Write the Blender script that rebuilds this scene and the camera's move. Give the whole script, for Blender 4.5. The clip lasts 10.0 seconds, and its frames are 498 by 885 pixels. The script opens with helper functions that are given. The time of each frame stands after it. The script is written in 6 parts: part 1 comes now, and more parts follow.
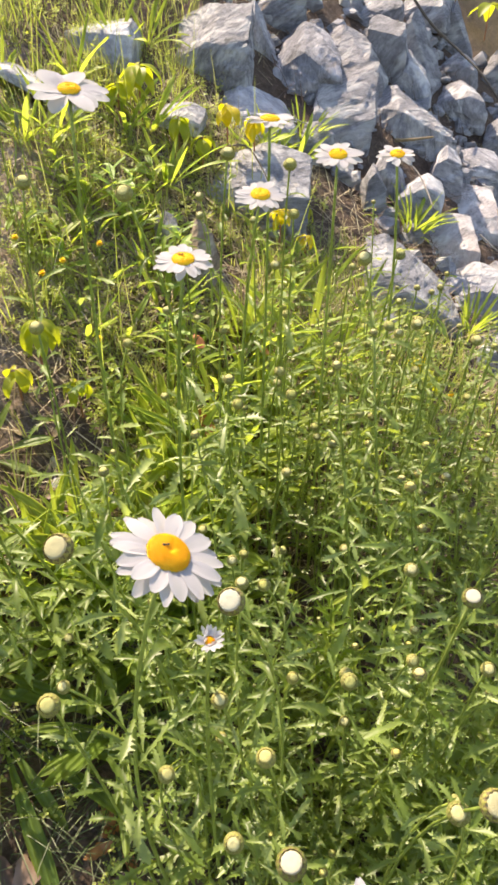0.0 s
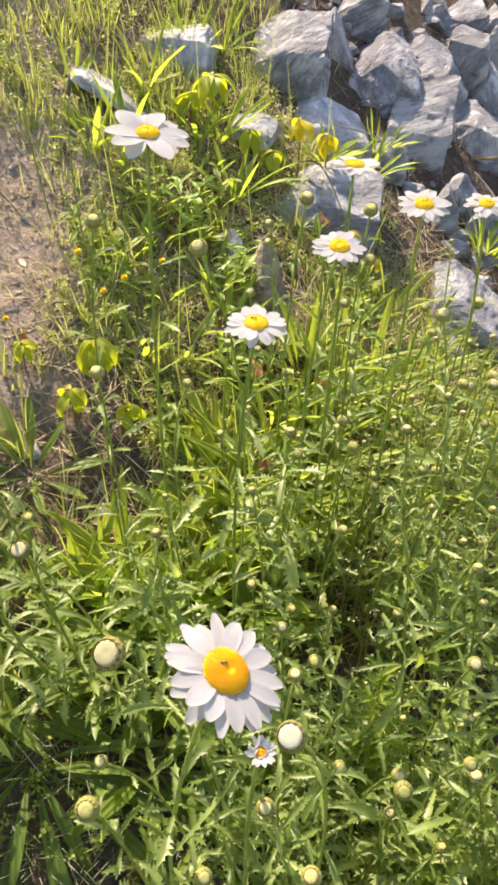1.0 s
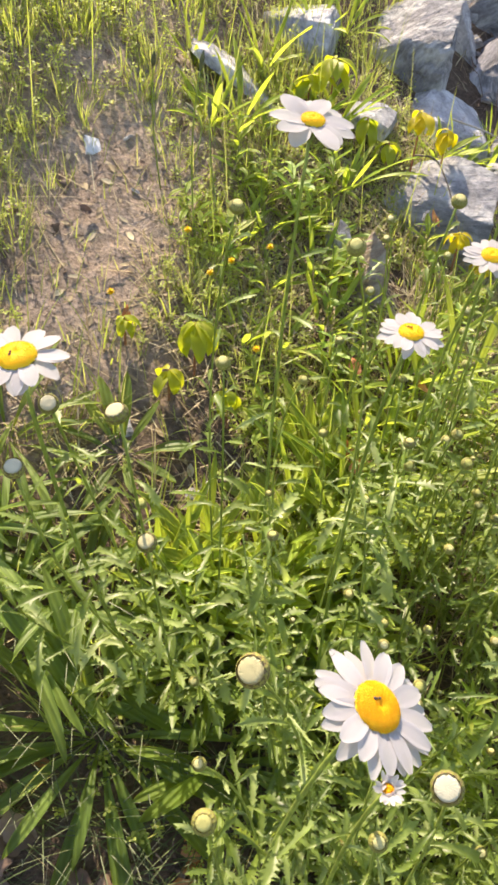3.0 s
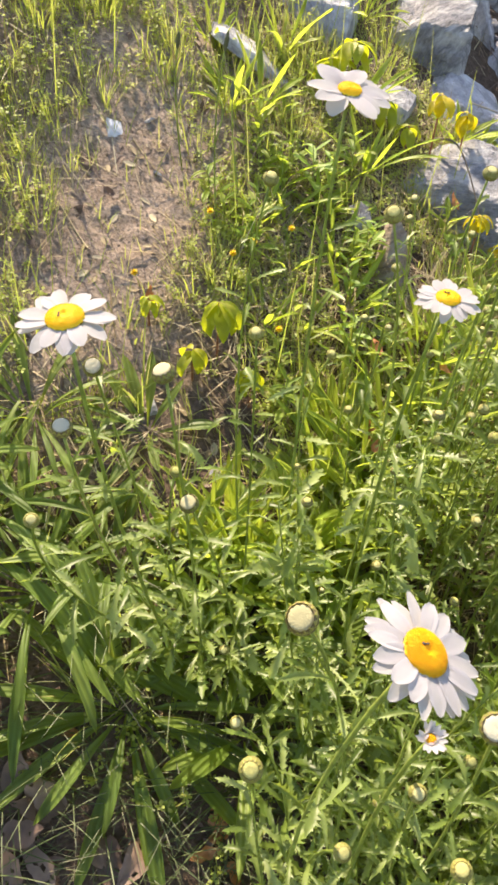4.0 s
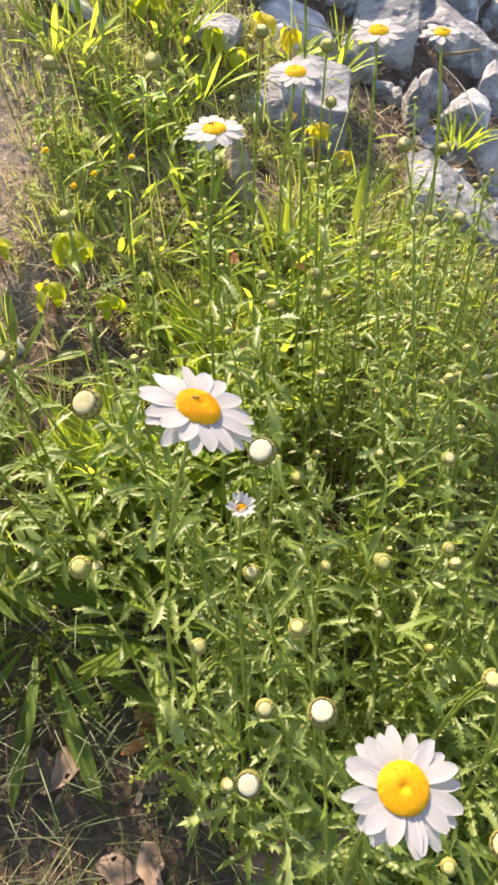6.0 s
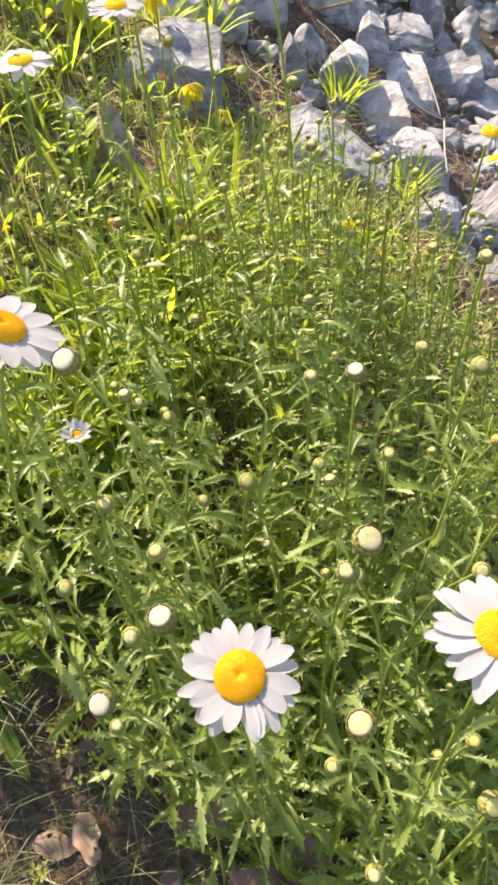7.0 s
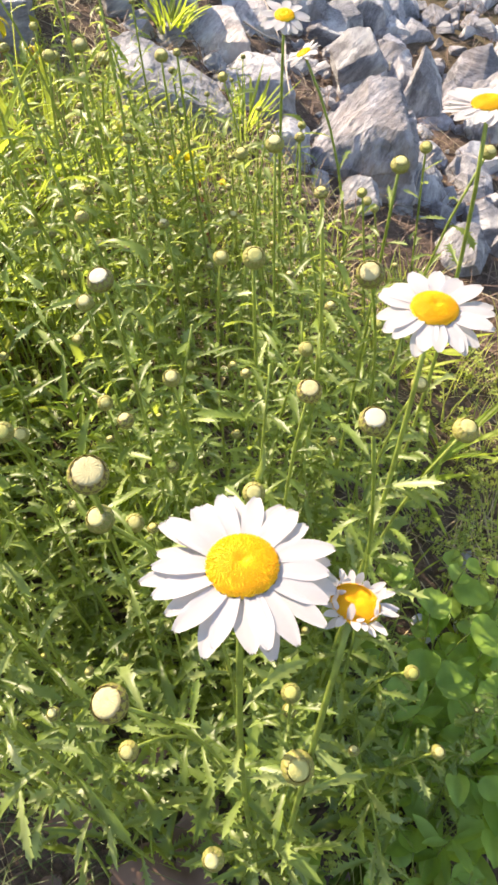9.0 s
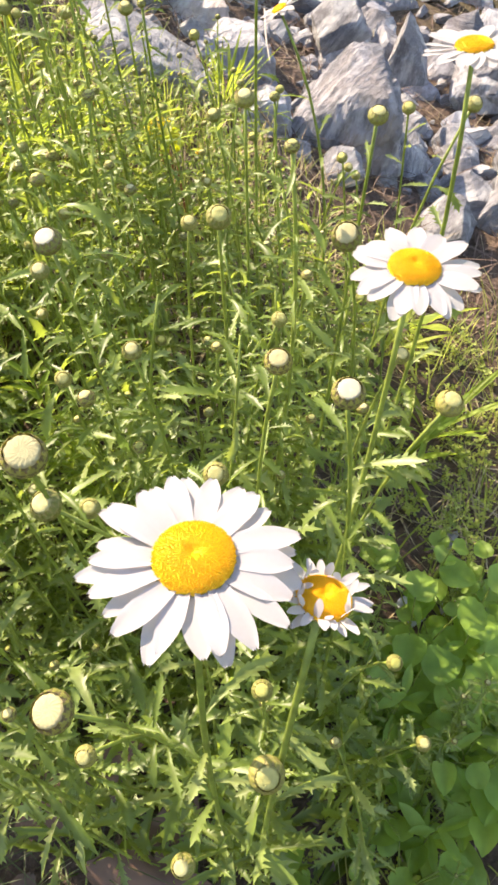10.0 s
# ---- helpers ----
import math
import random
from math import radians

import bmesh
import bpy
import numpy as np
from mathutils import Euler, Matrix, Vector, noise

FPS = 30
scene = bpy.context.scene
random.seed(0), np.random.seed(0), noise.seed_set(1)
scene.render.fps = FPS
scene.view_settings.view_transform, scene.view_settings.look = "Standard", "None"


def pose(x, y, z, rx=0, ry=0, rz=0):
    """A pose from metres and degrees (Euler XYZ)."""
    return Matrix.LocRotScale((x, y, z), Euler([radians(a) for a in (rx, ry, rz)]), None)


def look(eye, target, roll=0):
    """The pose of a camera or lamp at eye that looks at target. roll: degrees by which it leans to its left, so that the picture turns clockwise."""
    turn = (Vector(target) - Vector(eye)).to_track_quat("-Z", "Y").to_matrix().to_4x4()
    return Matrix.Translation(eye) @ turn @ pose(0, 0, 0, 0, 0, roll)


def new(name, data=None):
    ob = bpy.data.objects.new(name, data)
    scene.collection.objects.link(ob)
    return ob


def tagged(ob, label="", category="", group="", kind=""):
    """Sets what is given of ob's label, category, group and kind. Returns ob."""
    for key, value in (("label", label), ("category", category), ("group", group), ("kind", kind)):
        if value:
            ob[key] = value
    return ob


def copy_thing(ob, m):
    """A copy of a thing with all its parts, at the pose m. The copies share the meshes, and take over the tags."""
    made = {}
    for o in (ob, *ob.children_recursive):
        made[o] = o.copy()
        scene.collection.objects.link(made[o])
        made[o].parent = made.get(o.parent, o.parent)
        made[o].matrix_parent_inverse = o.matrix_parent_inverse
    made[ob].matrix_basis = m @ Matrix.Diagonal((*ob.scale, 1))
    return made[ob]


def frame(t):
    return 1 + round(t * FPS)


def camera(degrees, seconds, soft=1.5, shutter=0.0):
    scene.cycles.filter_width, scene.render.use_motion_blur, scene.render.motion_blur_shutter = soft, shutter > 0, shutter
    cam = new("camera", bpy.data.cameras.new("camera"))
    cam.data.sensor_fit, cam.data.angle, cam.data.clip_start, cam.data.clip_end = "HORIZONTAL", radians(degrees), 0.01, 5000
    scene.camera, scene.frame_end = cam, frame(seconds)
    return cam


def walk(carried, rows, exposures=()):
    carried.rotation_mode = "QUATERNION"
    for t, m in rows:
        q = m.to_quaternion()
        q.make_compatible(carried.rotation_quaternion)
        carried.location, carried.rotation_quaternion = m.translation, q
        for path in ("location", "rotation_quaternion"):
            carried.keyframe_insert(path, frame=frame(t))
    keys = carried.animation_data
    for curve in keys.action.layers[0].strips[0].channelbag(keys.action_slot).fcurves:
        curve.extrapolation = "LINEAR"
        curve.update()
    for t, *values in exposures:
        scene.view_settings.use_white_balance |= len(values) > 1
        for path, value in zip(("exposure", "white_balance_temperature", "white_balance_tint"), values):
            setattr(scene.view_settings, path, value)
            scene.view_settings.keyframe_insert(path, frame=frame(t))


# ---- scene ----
cam = camera(38.0, 10.0, soft=3.0)
PATH = [
    (0, (0.036, 0.09, 0.771), (0.023, 1.676, -0.447), 0.7),
    (0.5, (0.026, 0.119, 0.784), (-0.051, 1.695, -0.446), 1.3),
    (1, (0.018, 0.144, 0.796), (-0.11, 1.709, -0.442), 2.1),
    (1.5, (0.008, 0.166, 0.802), (-0.16, 1.723, -0.442), 3.1),
    (2, (-0.01, 0.173, 0.803), (-0.214, 1.717, -0.452), 3.8),
    (2.5, (-0.026, 0.167, 0.799), (-0.259, 1.698, -0.468), 4.7),
    (3, (-0.039, 0.158, 0.792), (-0.294, 1.674, -0.487), 5.3),
    (3.2, (-0.045, 0.153, 0.79), (-0.302, 1.665, -0.493), 5.6),
    (4.3, (-0.053, 0.128, 0.78), (-0.33, 1.624, -0.518), 4.7),
    (4.5, (-0.049, 0.12, 0.779), (-0.315, 1.617, -0.521), 4.2),
    (5, (-0.032, 0.103, 0.767), (-0.262, 1.602, -0.538), 2.9),
    (5.5, (0.009, 0.084, 0.745), (-0.173, 1.585, -0.565), 0.6),
    (5.7, (0.021, 0.077, 0.739), (-0.131, 1.578, -0.575), -0.3),
    (6.8, (0.088, 0.053, 0.696), (0.076, 1.539, -0.643), -4.8),
    (7, (0.099, 0.048, 0.691), (0.115, 1.527, -0.655), -5.5),
    (7.5, (0.125, 0.037, 0.675), (0.202, 1.497, -0.69), -6.9),
    (8, (0.145, 0.042, 0.656), (0.277, 1.478, -0.73), -7.7),
    (8.5, (0.169, 0.057, 0.638), (0.345, 1.467, -0.769), -8.0),
    (9, (0.182, 0.071, 0.621), (0.382, 1.459, -0.805), -8.2),
    (9.5, (0.191, 0.079, 0.609), (0.406, 1.447, -0.834), -8.1),
    (10, (0.194, 0.087, 0.598), (0.412, 1.432, -0.866), -8.1),
]
walk(cam, [(t, look(eye, target, roll)) for t, eye, target, roll in PATH], [(0, 1.65), (5.5, 1.69), (7.5, 1.76), (9, 1.86), (10, 1.86)])

# ---------------------------------------------------------------- light
SUN_TO = Vector((-0.38, 0.58, 0.72)).normalized()  # towards the sun: high over the upper bank
world = bpy.data.worlds.new("world")
scene.world = world
world.use_nodes = True
wn, wl = world.node_tree.nodes, world.node_tree.links
sky = wn.new("ShaderNodeTexSky")
sky.sky_type, sky.sun_disc = "NISHITA", False
sky.sun_elevation = math.asin(SUN_TO.z)
sky.sun_rotation = math.atan2(SUN_TO.x, SUN_TO.y)
wl.new(sky.outputs[0], wn["Background"].inputs[0])
wn["Background"].inputs[1].default_value = 0.132
sun = new("sun", bpy.data.lights.new("sun", "SUN"))
sun.data.energy, sun.data.angle, sun.data.color = 4.0, radians(0.6), (1.0, 0.9, 0.74)
sun.matrix_world = look((0, 0, 5), Vector((0, 0, 5)) - SUN_TO)
scene.view_settings.use_white_balance = True
scene.view_settings.white_balance_temperature, scene.view_settings.white_balance_tint = 7500, 16


# ---------------------------------------------------------------- helpers
def ground_z(x, y):
    """Height of the bank: it climbs away from the path and falls off across."""
    xe = 0.6 + 0.3 * math.tanh((x - 0.6) / 0.3) if x > 0.6 else x
    if x < -0.8:
        xe = -0.8 - 0.4 * math.tanh((-0.8 - x) / 0.4)
    ye = min(max(y, -0.3), 2.2)
    z = -0.205 - 0.183 * xe + 0.481 * ye - 0.189 * xe * ye - 0.07 * ye * ye - 0.062 * xe * xe
    return z + 0.25 * max(0.0, ye - 1.7) + 0.45 * (min(max(y, 2.2), 6.0) - 2.2)


def rough(x, y):
    """Small unevenness of the soil."""
    if not (-2 < x < 2.6 and -1 < y < 4):
        return 0.0
    p = Vector((x, y, 0))
    return 0.018 * noise.noise(p * 5) + 0.005 * noise.noise(p * 17) + 0.003 * noise.noise(p * 38) + 0.0016 * noise.noise(p * 80) + 0.001 * noise.noise(p * 140)


def soil_z(x, y):
    return ground_z(x, y) + rough(x, y)


def slope_normal(x, y):
    e = 0.02
    return Vector((ground_z(x - e, y) - ground_z(x + e, y), ground_z(x, y - e) - ground_z(x, y + e), 2 * e)).normalized()


def mesh_of(verts, faces, mat, smooth=True, name="mesh"):
    me = bpy.data.meshes.new(name)
    me.from_pydata([tuple(v) for v in verts], [], faces)
    if mat is not None:
        me.materials.append(mat)
    if smooth:
        me.polygons.foreach_set("use_smooth", [True] * len(me.polygons))
    me.update()
    return me


def bm_mesh(bm, mat, smooth=True, name="mesh"):
    me = bpy.data.meshes.new(name)
    bm.to_mesh(me)
    bm.free()
    me.materials.append(mat)
    if smooth:
        me.polygons.foreach_set("use_smooth", [True] * len(me.polygons))
    return me


def piece(name, me, parent, m=None, label=""):
    """One mesh object under a thing or a part."""
    ob = new(name, me)
    ob.parent = parent
    if m is not None:
        ob.matrix_basis = m
    if label:
        ob["label"] = label
    return ob


def thing(name, at, label, category, group="", kind=""):
    ob = new(name)
    ob.empty_display_size = 0.01
    ob.location = at
    return tagged(ob, label, category, group, kind)


def basis(origin, y_axis, z_hint=(0, 0, 1), scale=1.0):
    """A pose at origin whose y axis runs along y_axis and whose z axis is as near z_hint as it can be."""
    y = Vector(y_axis).normalized()
    x = y.cross(Vector(z_hint))
    if x.length < 1e-4:
        x = y.cross(Vector((1, 0, 0)))
    x.normalize()
    z = x.cross(y)
    return Matrix.Translation(origin) @ Matrix((x, y, z)).transposed().to_4x4() @ Matrix.Scale(scale, 4)


class Soup:
    """Collects verts and faces of many small pieces into one mesh."""

    def __init__(self):
        self.v, self.f = [], []

    def add(self, verts, faces, m=None):
        n = len(self.v)
        self.v += [m @ Vector(p) for p in verts] if m is not None else list(verts)
        self.f += [tuple(i + n for i in f) for f in faces]

    def mesh(self, mat, smooth=True, name="mesh"):
        return mesh_of(self.v, self.f, mat, smooth, name)


# ---------------------------------------------------------------- materials
def material(name):
    m = bpy.data.materials.new(name)
    m.use_nodes = True
    return m, m.node_tree.nodes, m.node_tree.links, m.node_tree.nodes["Principled BSDF"]


def ramp(nodes, stops):
    r = nodes.new("ShaderNodeValToRGB")
    e = r.color_ramp.elements
    while len(e) < len(stops):
        e.new(0.5)
    for el, (pos, col) in zip(e, stops):
        el.position, el.color = pos, (*col, 1)
    return r


def noise_tex(nodes, links, scale, detail=4, coord=None, rough_=0.55, stretch=None):
    n = nodes.new("ShaderNodeTexNoise")
    n.inputs["Scale"].default_value, n.inputs["Detail"].default_value, n.inputs["Roughness"].default_value = scale, detail, rough_
    if coord is not None:
        if stretch:
            mp = nodes.new("ShaderNodeMapping")
            mp.inputs["Scale"].default_value = stretch
            mp.inputs["Rotation"].default_value = (0.5, 0.35, 0.2)
            links.new(coord, mp.inputs[0])
            coord = mp.outputs[0]
        links.new(coord, n.inputs["Vector"])
    return n


def mix(nodes, links, a, b, fac, mode="MIX"):
    m = nodes.new("ShaderNodeMix")
    m.data_type, m.blend_type = "RGBA", mode
    for sock, val in ((m.inputs[0], fac), (m.inputs[6], a), (m.inputs[7], b)):
        if isinstance(val, bpy.types.NodeSocket):
            links.new(val, sock)
        elif isinstance(val, tuple):
            sock.default_value = (*val, 1)
        else:
            sock.default_value = val
    return m.outputs[2]


def bump(nodes, links, height, strength, dist, bsdf):
    b = nodes.new("ShaderNodeBump")
    b.inputs["Strength"].default_value, b.inputs["Distance"].default_value = strength, dist
    links.new(height, b.inputs["Height"])
    links.new(b.outputs[0], bsdf.inputs["Normal"])
    return b


def leafy(name, stops, through_col, trans=0.4, gloss=0.45, grain=60.0, veins=False, spec=0.5, grain_bump=0.3, patchy=True):
    """A leaf: reflecting and letting light through, each piece of another shade."""
    m, n, l, b = material(name)
    info, geo = n.new("ShaderNodeObjectInfo"), n.new("ShaderNodeNewGeometry")
    add = n.new("ShaderNodeMath")
    add.operation = "ADD"
    l.new(info.outputs["Random"], add.inputs[0])
    l.new(geo.outputs["Random Per Island"], add.inputs[1])
    frac = n.new("ShaderNodeMath")
    frac.operation = "FRACT"
    l.new(add.outputs[0], frac.inputs[0])
    r = ramp(n, stops)
    l.new(frac.outputs[0], r.inputs[0])
    tc = n.new("ShaderNodeTexCoord")
    nz = noise_tex(n, l, grain, 3, tc.outputs["Object"])
    patch = ramp(n, [(0.3, (0.6, 0.6, 0.55)), (0.7, (1.25, 1.25, 1.15))])
    l.new(nz.outputs[0], patch.inputs[0])
    col = mix(n, l, r.outputs[0], patch.outputs[0], 1.0 if patchy else 0.06, "MULTIPLY")
    l.new(col, b.inputs["Base Color"])
    b.inputs["Roughness"].default_value = gloss
    b.inputs["Specular IOR Level"].default_value = spec
    if veins:
        w = n.new("ShaderNodeTexWave")
        w.wave_type, w.bands_direction = "BANDS", "X"
        w.inputs["Scale"].default_value, w.inputs["Distortion"].default_value = 55.0, 0.6
        l.new(tc.outputs["Object"], w.inputs[0])
        bump(n, l, w.outputs[1], 0.7, 0.0015, b)
        rib = ramp(n, [(0.0, (0.88, 0.9, 0.86)), (0.6, (1.05, 1.05, 1.05)), (0.95, (1.4, 1.35, 1.35))])
        l.new(w.outputs[1], rib.inputs[0])
        col = mix(n, l, col, rib.outputs[0], 1.0, "MULTIPLY")
        l.new(col, b.inputs["Base Color"])
    else:
        bump(n, l, nz.outputs[0], grain_bump, 0.002, b)
    t = n.new("ShaderNodeBsdfTranslucent")
    tcol = mix(n, l, col, through_col, 0.6)
    l.new(tcol, t.inputs[0])
    ms = n.new("ShaderNodeMixShader")
    ms.inputs[0].default_value = trans
    l.new(b.outputs[0], ms.inputs[1])
    l.new(t.outputs[0], ms.inputs[2])
    l.new(ms.outputs[0], n["Material Output"].inputs[0])
    return m


M_DAISY_LEAF = leafy("daisy_leaf", [(0, (0.095, 0.155, 0.03)), (0.45, (0.165, 0.238, 0.052)), (0.8, (0.255, 0.335, 0.105)), (1, (0.34, 0.41, 0.165))], (0.51, 0.61, 0.07), 0.5, 0.42, 60.0, False, 0.5)
M_STEM = leafy("daisy_stem", [(0, (0.18, 0.24, 0.04)), (1, (0.28, 0.34, 0.07))], (0.36, 0.44, 0.04), 0.18, 0.5, 120)
M_GRASS = leafy("grass_blade", [(0, (0.15, 0.23, 0.045)), (0.4, (0.24, 0.31, 0.065)), (0.7, (0.35, 0.36, 0.105)), (1, (0.44, 0.37, 0.21))], (0.52, 0.6, 0.09), 0.5, 0.55, 40)
# grey-green grass, its colour darkened to carry the shade of the lower bank
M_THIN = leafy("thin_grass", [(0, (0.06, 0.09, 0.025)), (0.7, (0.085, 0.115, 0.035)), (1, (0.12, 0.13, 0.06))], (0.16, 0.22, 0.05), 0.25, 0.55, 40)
M_STRAW = leafy("dry_straw", [(0, (0.24, 0.17, 0.09)), (0.6, (0.38, 0.30, 0.18)), (1, (0.5, 0.43, 0.3))], (0.4, 0.3, 0.15), 0.15, 0.7, 50)
M_PLANTAIN = leafy("plantain_leaf", [(0, (0.085, 0.145, 0.03)), (0.5, (0.125, 0.2, 0.042)), (1, (0.18, 0.255, 0.06))], (0.6, 0.72, 0.05), 0.52, 0.5, 25, True, 0.4)
M_BRIGHT = leafy("young_leaf", [(0, (0.16, 0.27, 0.05)), (0.5, (0.25, 0.35, 0.064)), (1, (0.35, 0.41, 0.095))], (0.62, 0.74, 0.06), 0.58, 0.45, 30, True, 0.35)
M_SEEDLING = leafy("seedling_leaf", [(0, (0.27, 0.34, 0.02)), (0.6, (0.38, 0.42, 0.025)), (1, (0.5, 0.46, 0.03))], (0.66, 0.74, 0.03), 0.55, 0.5, 30)
M_YELLOW = leafy("yellow_seedling_leaf", [(0, (0.5, 0.42, 0.012)), (0.6, (0.6, 0.5, 0.012)), (1, (0.68, 0.54, 0.015))], (0.8, 0.7, 0.02), 0.5, 0.5, 30)
M_WEED = leafy("weed_leaf", [(0, (0.24, 0.32, 0.075)), (0.5, (0.36, 0.43, 0.1)), (1, (0.48, 0.52, 0.14))], (0.66, 0.72, 0.07), 0.54, 0.55, 60)
M_BROAD = leafy("broad_weed_leaf", [(0, (0.17, 0.29, 0.05)), (0.5, (0.25, 0.4, 0.07)), (1, (0.33, 0.49, 0.12))], (0.58, 0.74, 0.09), 0.5, 0.5, 40, False, 0.4)
M_DEAD = leafy("dead_leaf", [(0, (0.08, 0.048, 0.035)), (0.5, (0.135, 0.083, 0.062)), (1, (0.205, 0.145, 0.118))], (0.28, 0.16, 0.1), 0.12, 0.7, 35)
M_BROWN_LEAF = leafy("brown_leaf", [(0, (0.15, 0.082, 0.055)), (1, (0.2, 0.115, 0.08))], (0.3, 0.15, 0.08), 0.15, 0.6, 35)
M_RUST = leafy("rusty_leaf", [(0, (0.35, 0.12, 0.04)), (1, (0.5, 0.22, 0.08))], (0.5, 0.2, 0.05), 0.3, 0.6, 50)
M_RED = leafy("red_stalk", [(0, (0.28, 0.1, 0.06)), (1, (0.34, 0.16, 0.08))], (0.4, 0.1, 0.05), 0.15, 0.5, 50)
M_PETAL = leafy("petal", [(0, (0.485, 0.473, 0.492)), (1, (0.53, 0.518, 0.537))], (0.7, 0.685, 0.705), 0.5, 0.65, 25, False, 0.2, 0.02, False)
M_BLOSSOM = leafy("yellow_blossom", [(0, (0.75, 0.5, 0.02)), (1, (0.85, 0.62, 0.03))], (0.8, 0.55, 0.02), 0.3, 0.6)


def disc_material(name, stops, deep):
    m, n, l, b = material(name)
    tc = n.new("ShaderNodeTexCoord")
    geo = n.new("ShaderNodeNewGeometry")
    r = ramp(n, stops)
    l.new(geo.outputs["Random Per Island"], r.inputs[0])
    nz = noise_tex(n, l, 160, 2, tc.outputs["Object"])
    col = mix(n, l, r.outputs[0], deep, nz.outputs[0])
    l.new(mix(n, l, r.outputs[0], col, 0.4), b.inputs["Base Color"])
    b.inputs["Roughness"].default_value = 0.7
    b.inputs["Subsurface Weight"].default_value = 0.15
    b.inputs["Subsurface Radius"].default_value = (0.004, 0.002, 0.001)
    return m


def plain(name, lo, hi, scale=60, rough_=0.6, bump_=0.3):
    m, n, l, b = material(name)
    tc, info = n.new("ShaderNodeTexCoord"), n.new("ShaderNodeObjectInfo")
    nz = noise_tex(n, l, scale, 5, tc.outputs["Object"])
    c = mix(n, l, lo, hi, nz.outputs[0])
    sh = ramp(n, [(0, (0.75, 0.75, 0.75)), (1, (1.2, 1.2, 1.2))])
    l.new(info.outputs["Random"], sh.inputs[0])
    l.new(mix(n, l, c, sh.outputs[0], 1.0, "MULTIPLY"), b.inputs["Base Color"])
    b.inputs["Roughness"].default_value = rough_
    bump(n, l, nz.outputs[0], bump_, 0.003, b)
    return m


M_DISC = disc_material("flower_disc", [(0, (0.78, 0.42, 0.004)), (0.6, (0.85, 0.5, 0.007)), (1, (0.9, 0.58, 0.014))], (0.64, 0.28, 0.003))
M_DISC_YOUNG = disc_material("young_flower_disc", [(0, (0.8, 0.5, 0.006)), (0.6, (0.86, 0.57, 0.009)), (1, (0.9, 0.64, 0.016))], (0.7, 0.37, 0.004))
M_BRACT = leafy("bract", [(0, (0.15, 0.165, 0.03)), (0.5, (0.21, 0.215, 0.042)), (1, (0.29, 0.27, 0.065))], (0.35, 0.33, 0.06), 0.1, 0.5, 200)
M_BRACT_EDGE = plain("bract_edge", (0.1, 0.072, 0.03), (0.16, 0.115, 0.045), 300, 0.6)
M_BRACT_PALE = plain("pale_bract_edge", (0.2, 0.175, 0.05), (0.27, 0.23, 0.075), 300, 0.6)
M_BUD_TOP = leafy("bud_top", [(0, (0.48, 0.43, 0.22)), (0.5, (0.53, 0.49, 0.3)), (1, (0.57, 0.54, 0.4))], (0.6, 0.55, 0.35), 0.2, 0.65, 300, False, 0.3, 0.3, False)
M_BUD_GREEN = leafy("bud_green", [(0, (0.46, 0.46, 0.12)), (0.5, (0.54, 0.5, 0.2)), (1, (0.6, 0.56, 0.3))], (0.6, 0.6, 0.2), 0.2, 0.65, 300)
M_TWIG = plain("twig_bark", (0.05, 0.04, 0.03), (0.15, 0.12, 0.09), 90, 0.8)
M_DRIFTWOOD = plain("weathered_twig", (0.2, 0.17, 0.145), (0.36, 0.32, 0.28), 90, 0.85)
M_SEEDHEAD = plain("seed_head", (0.05, 0.06, 0.03), (0.14, 0.14, 0.07), 300, 0.8, 1.0)


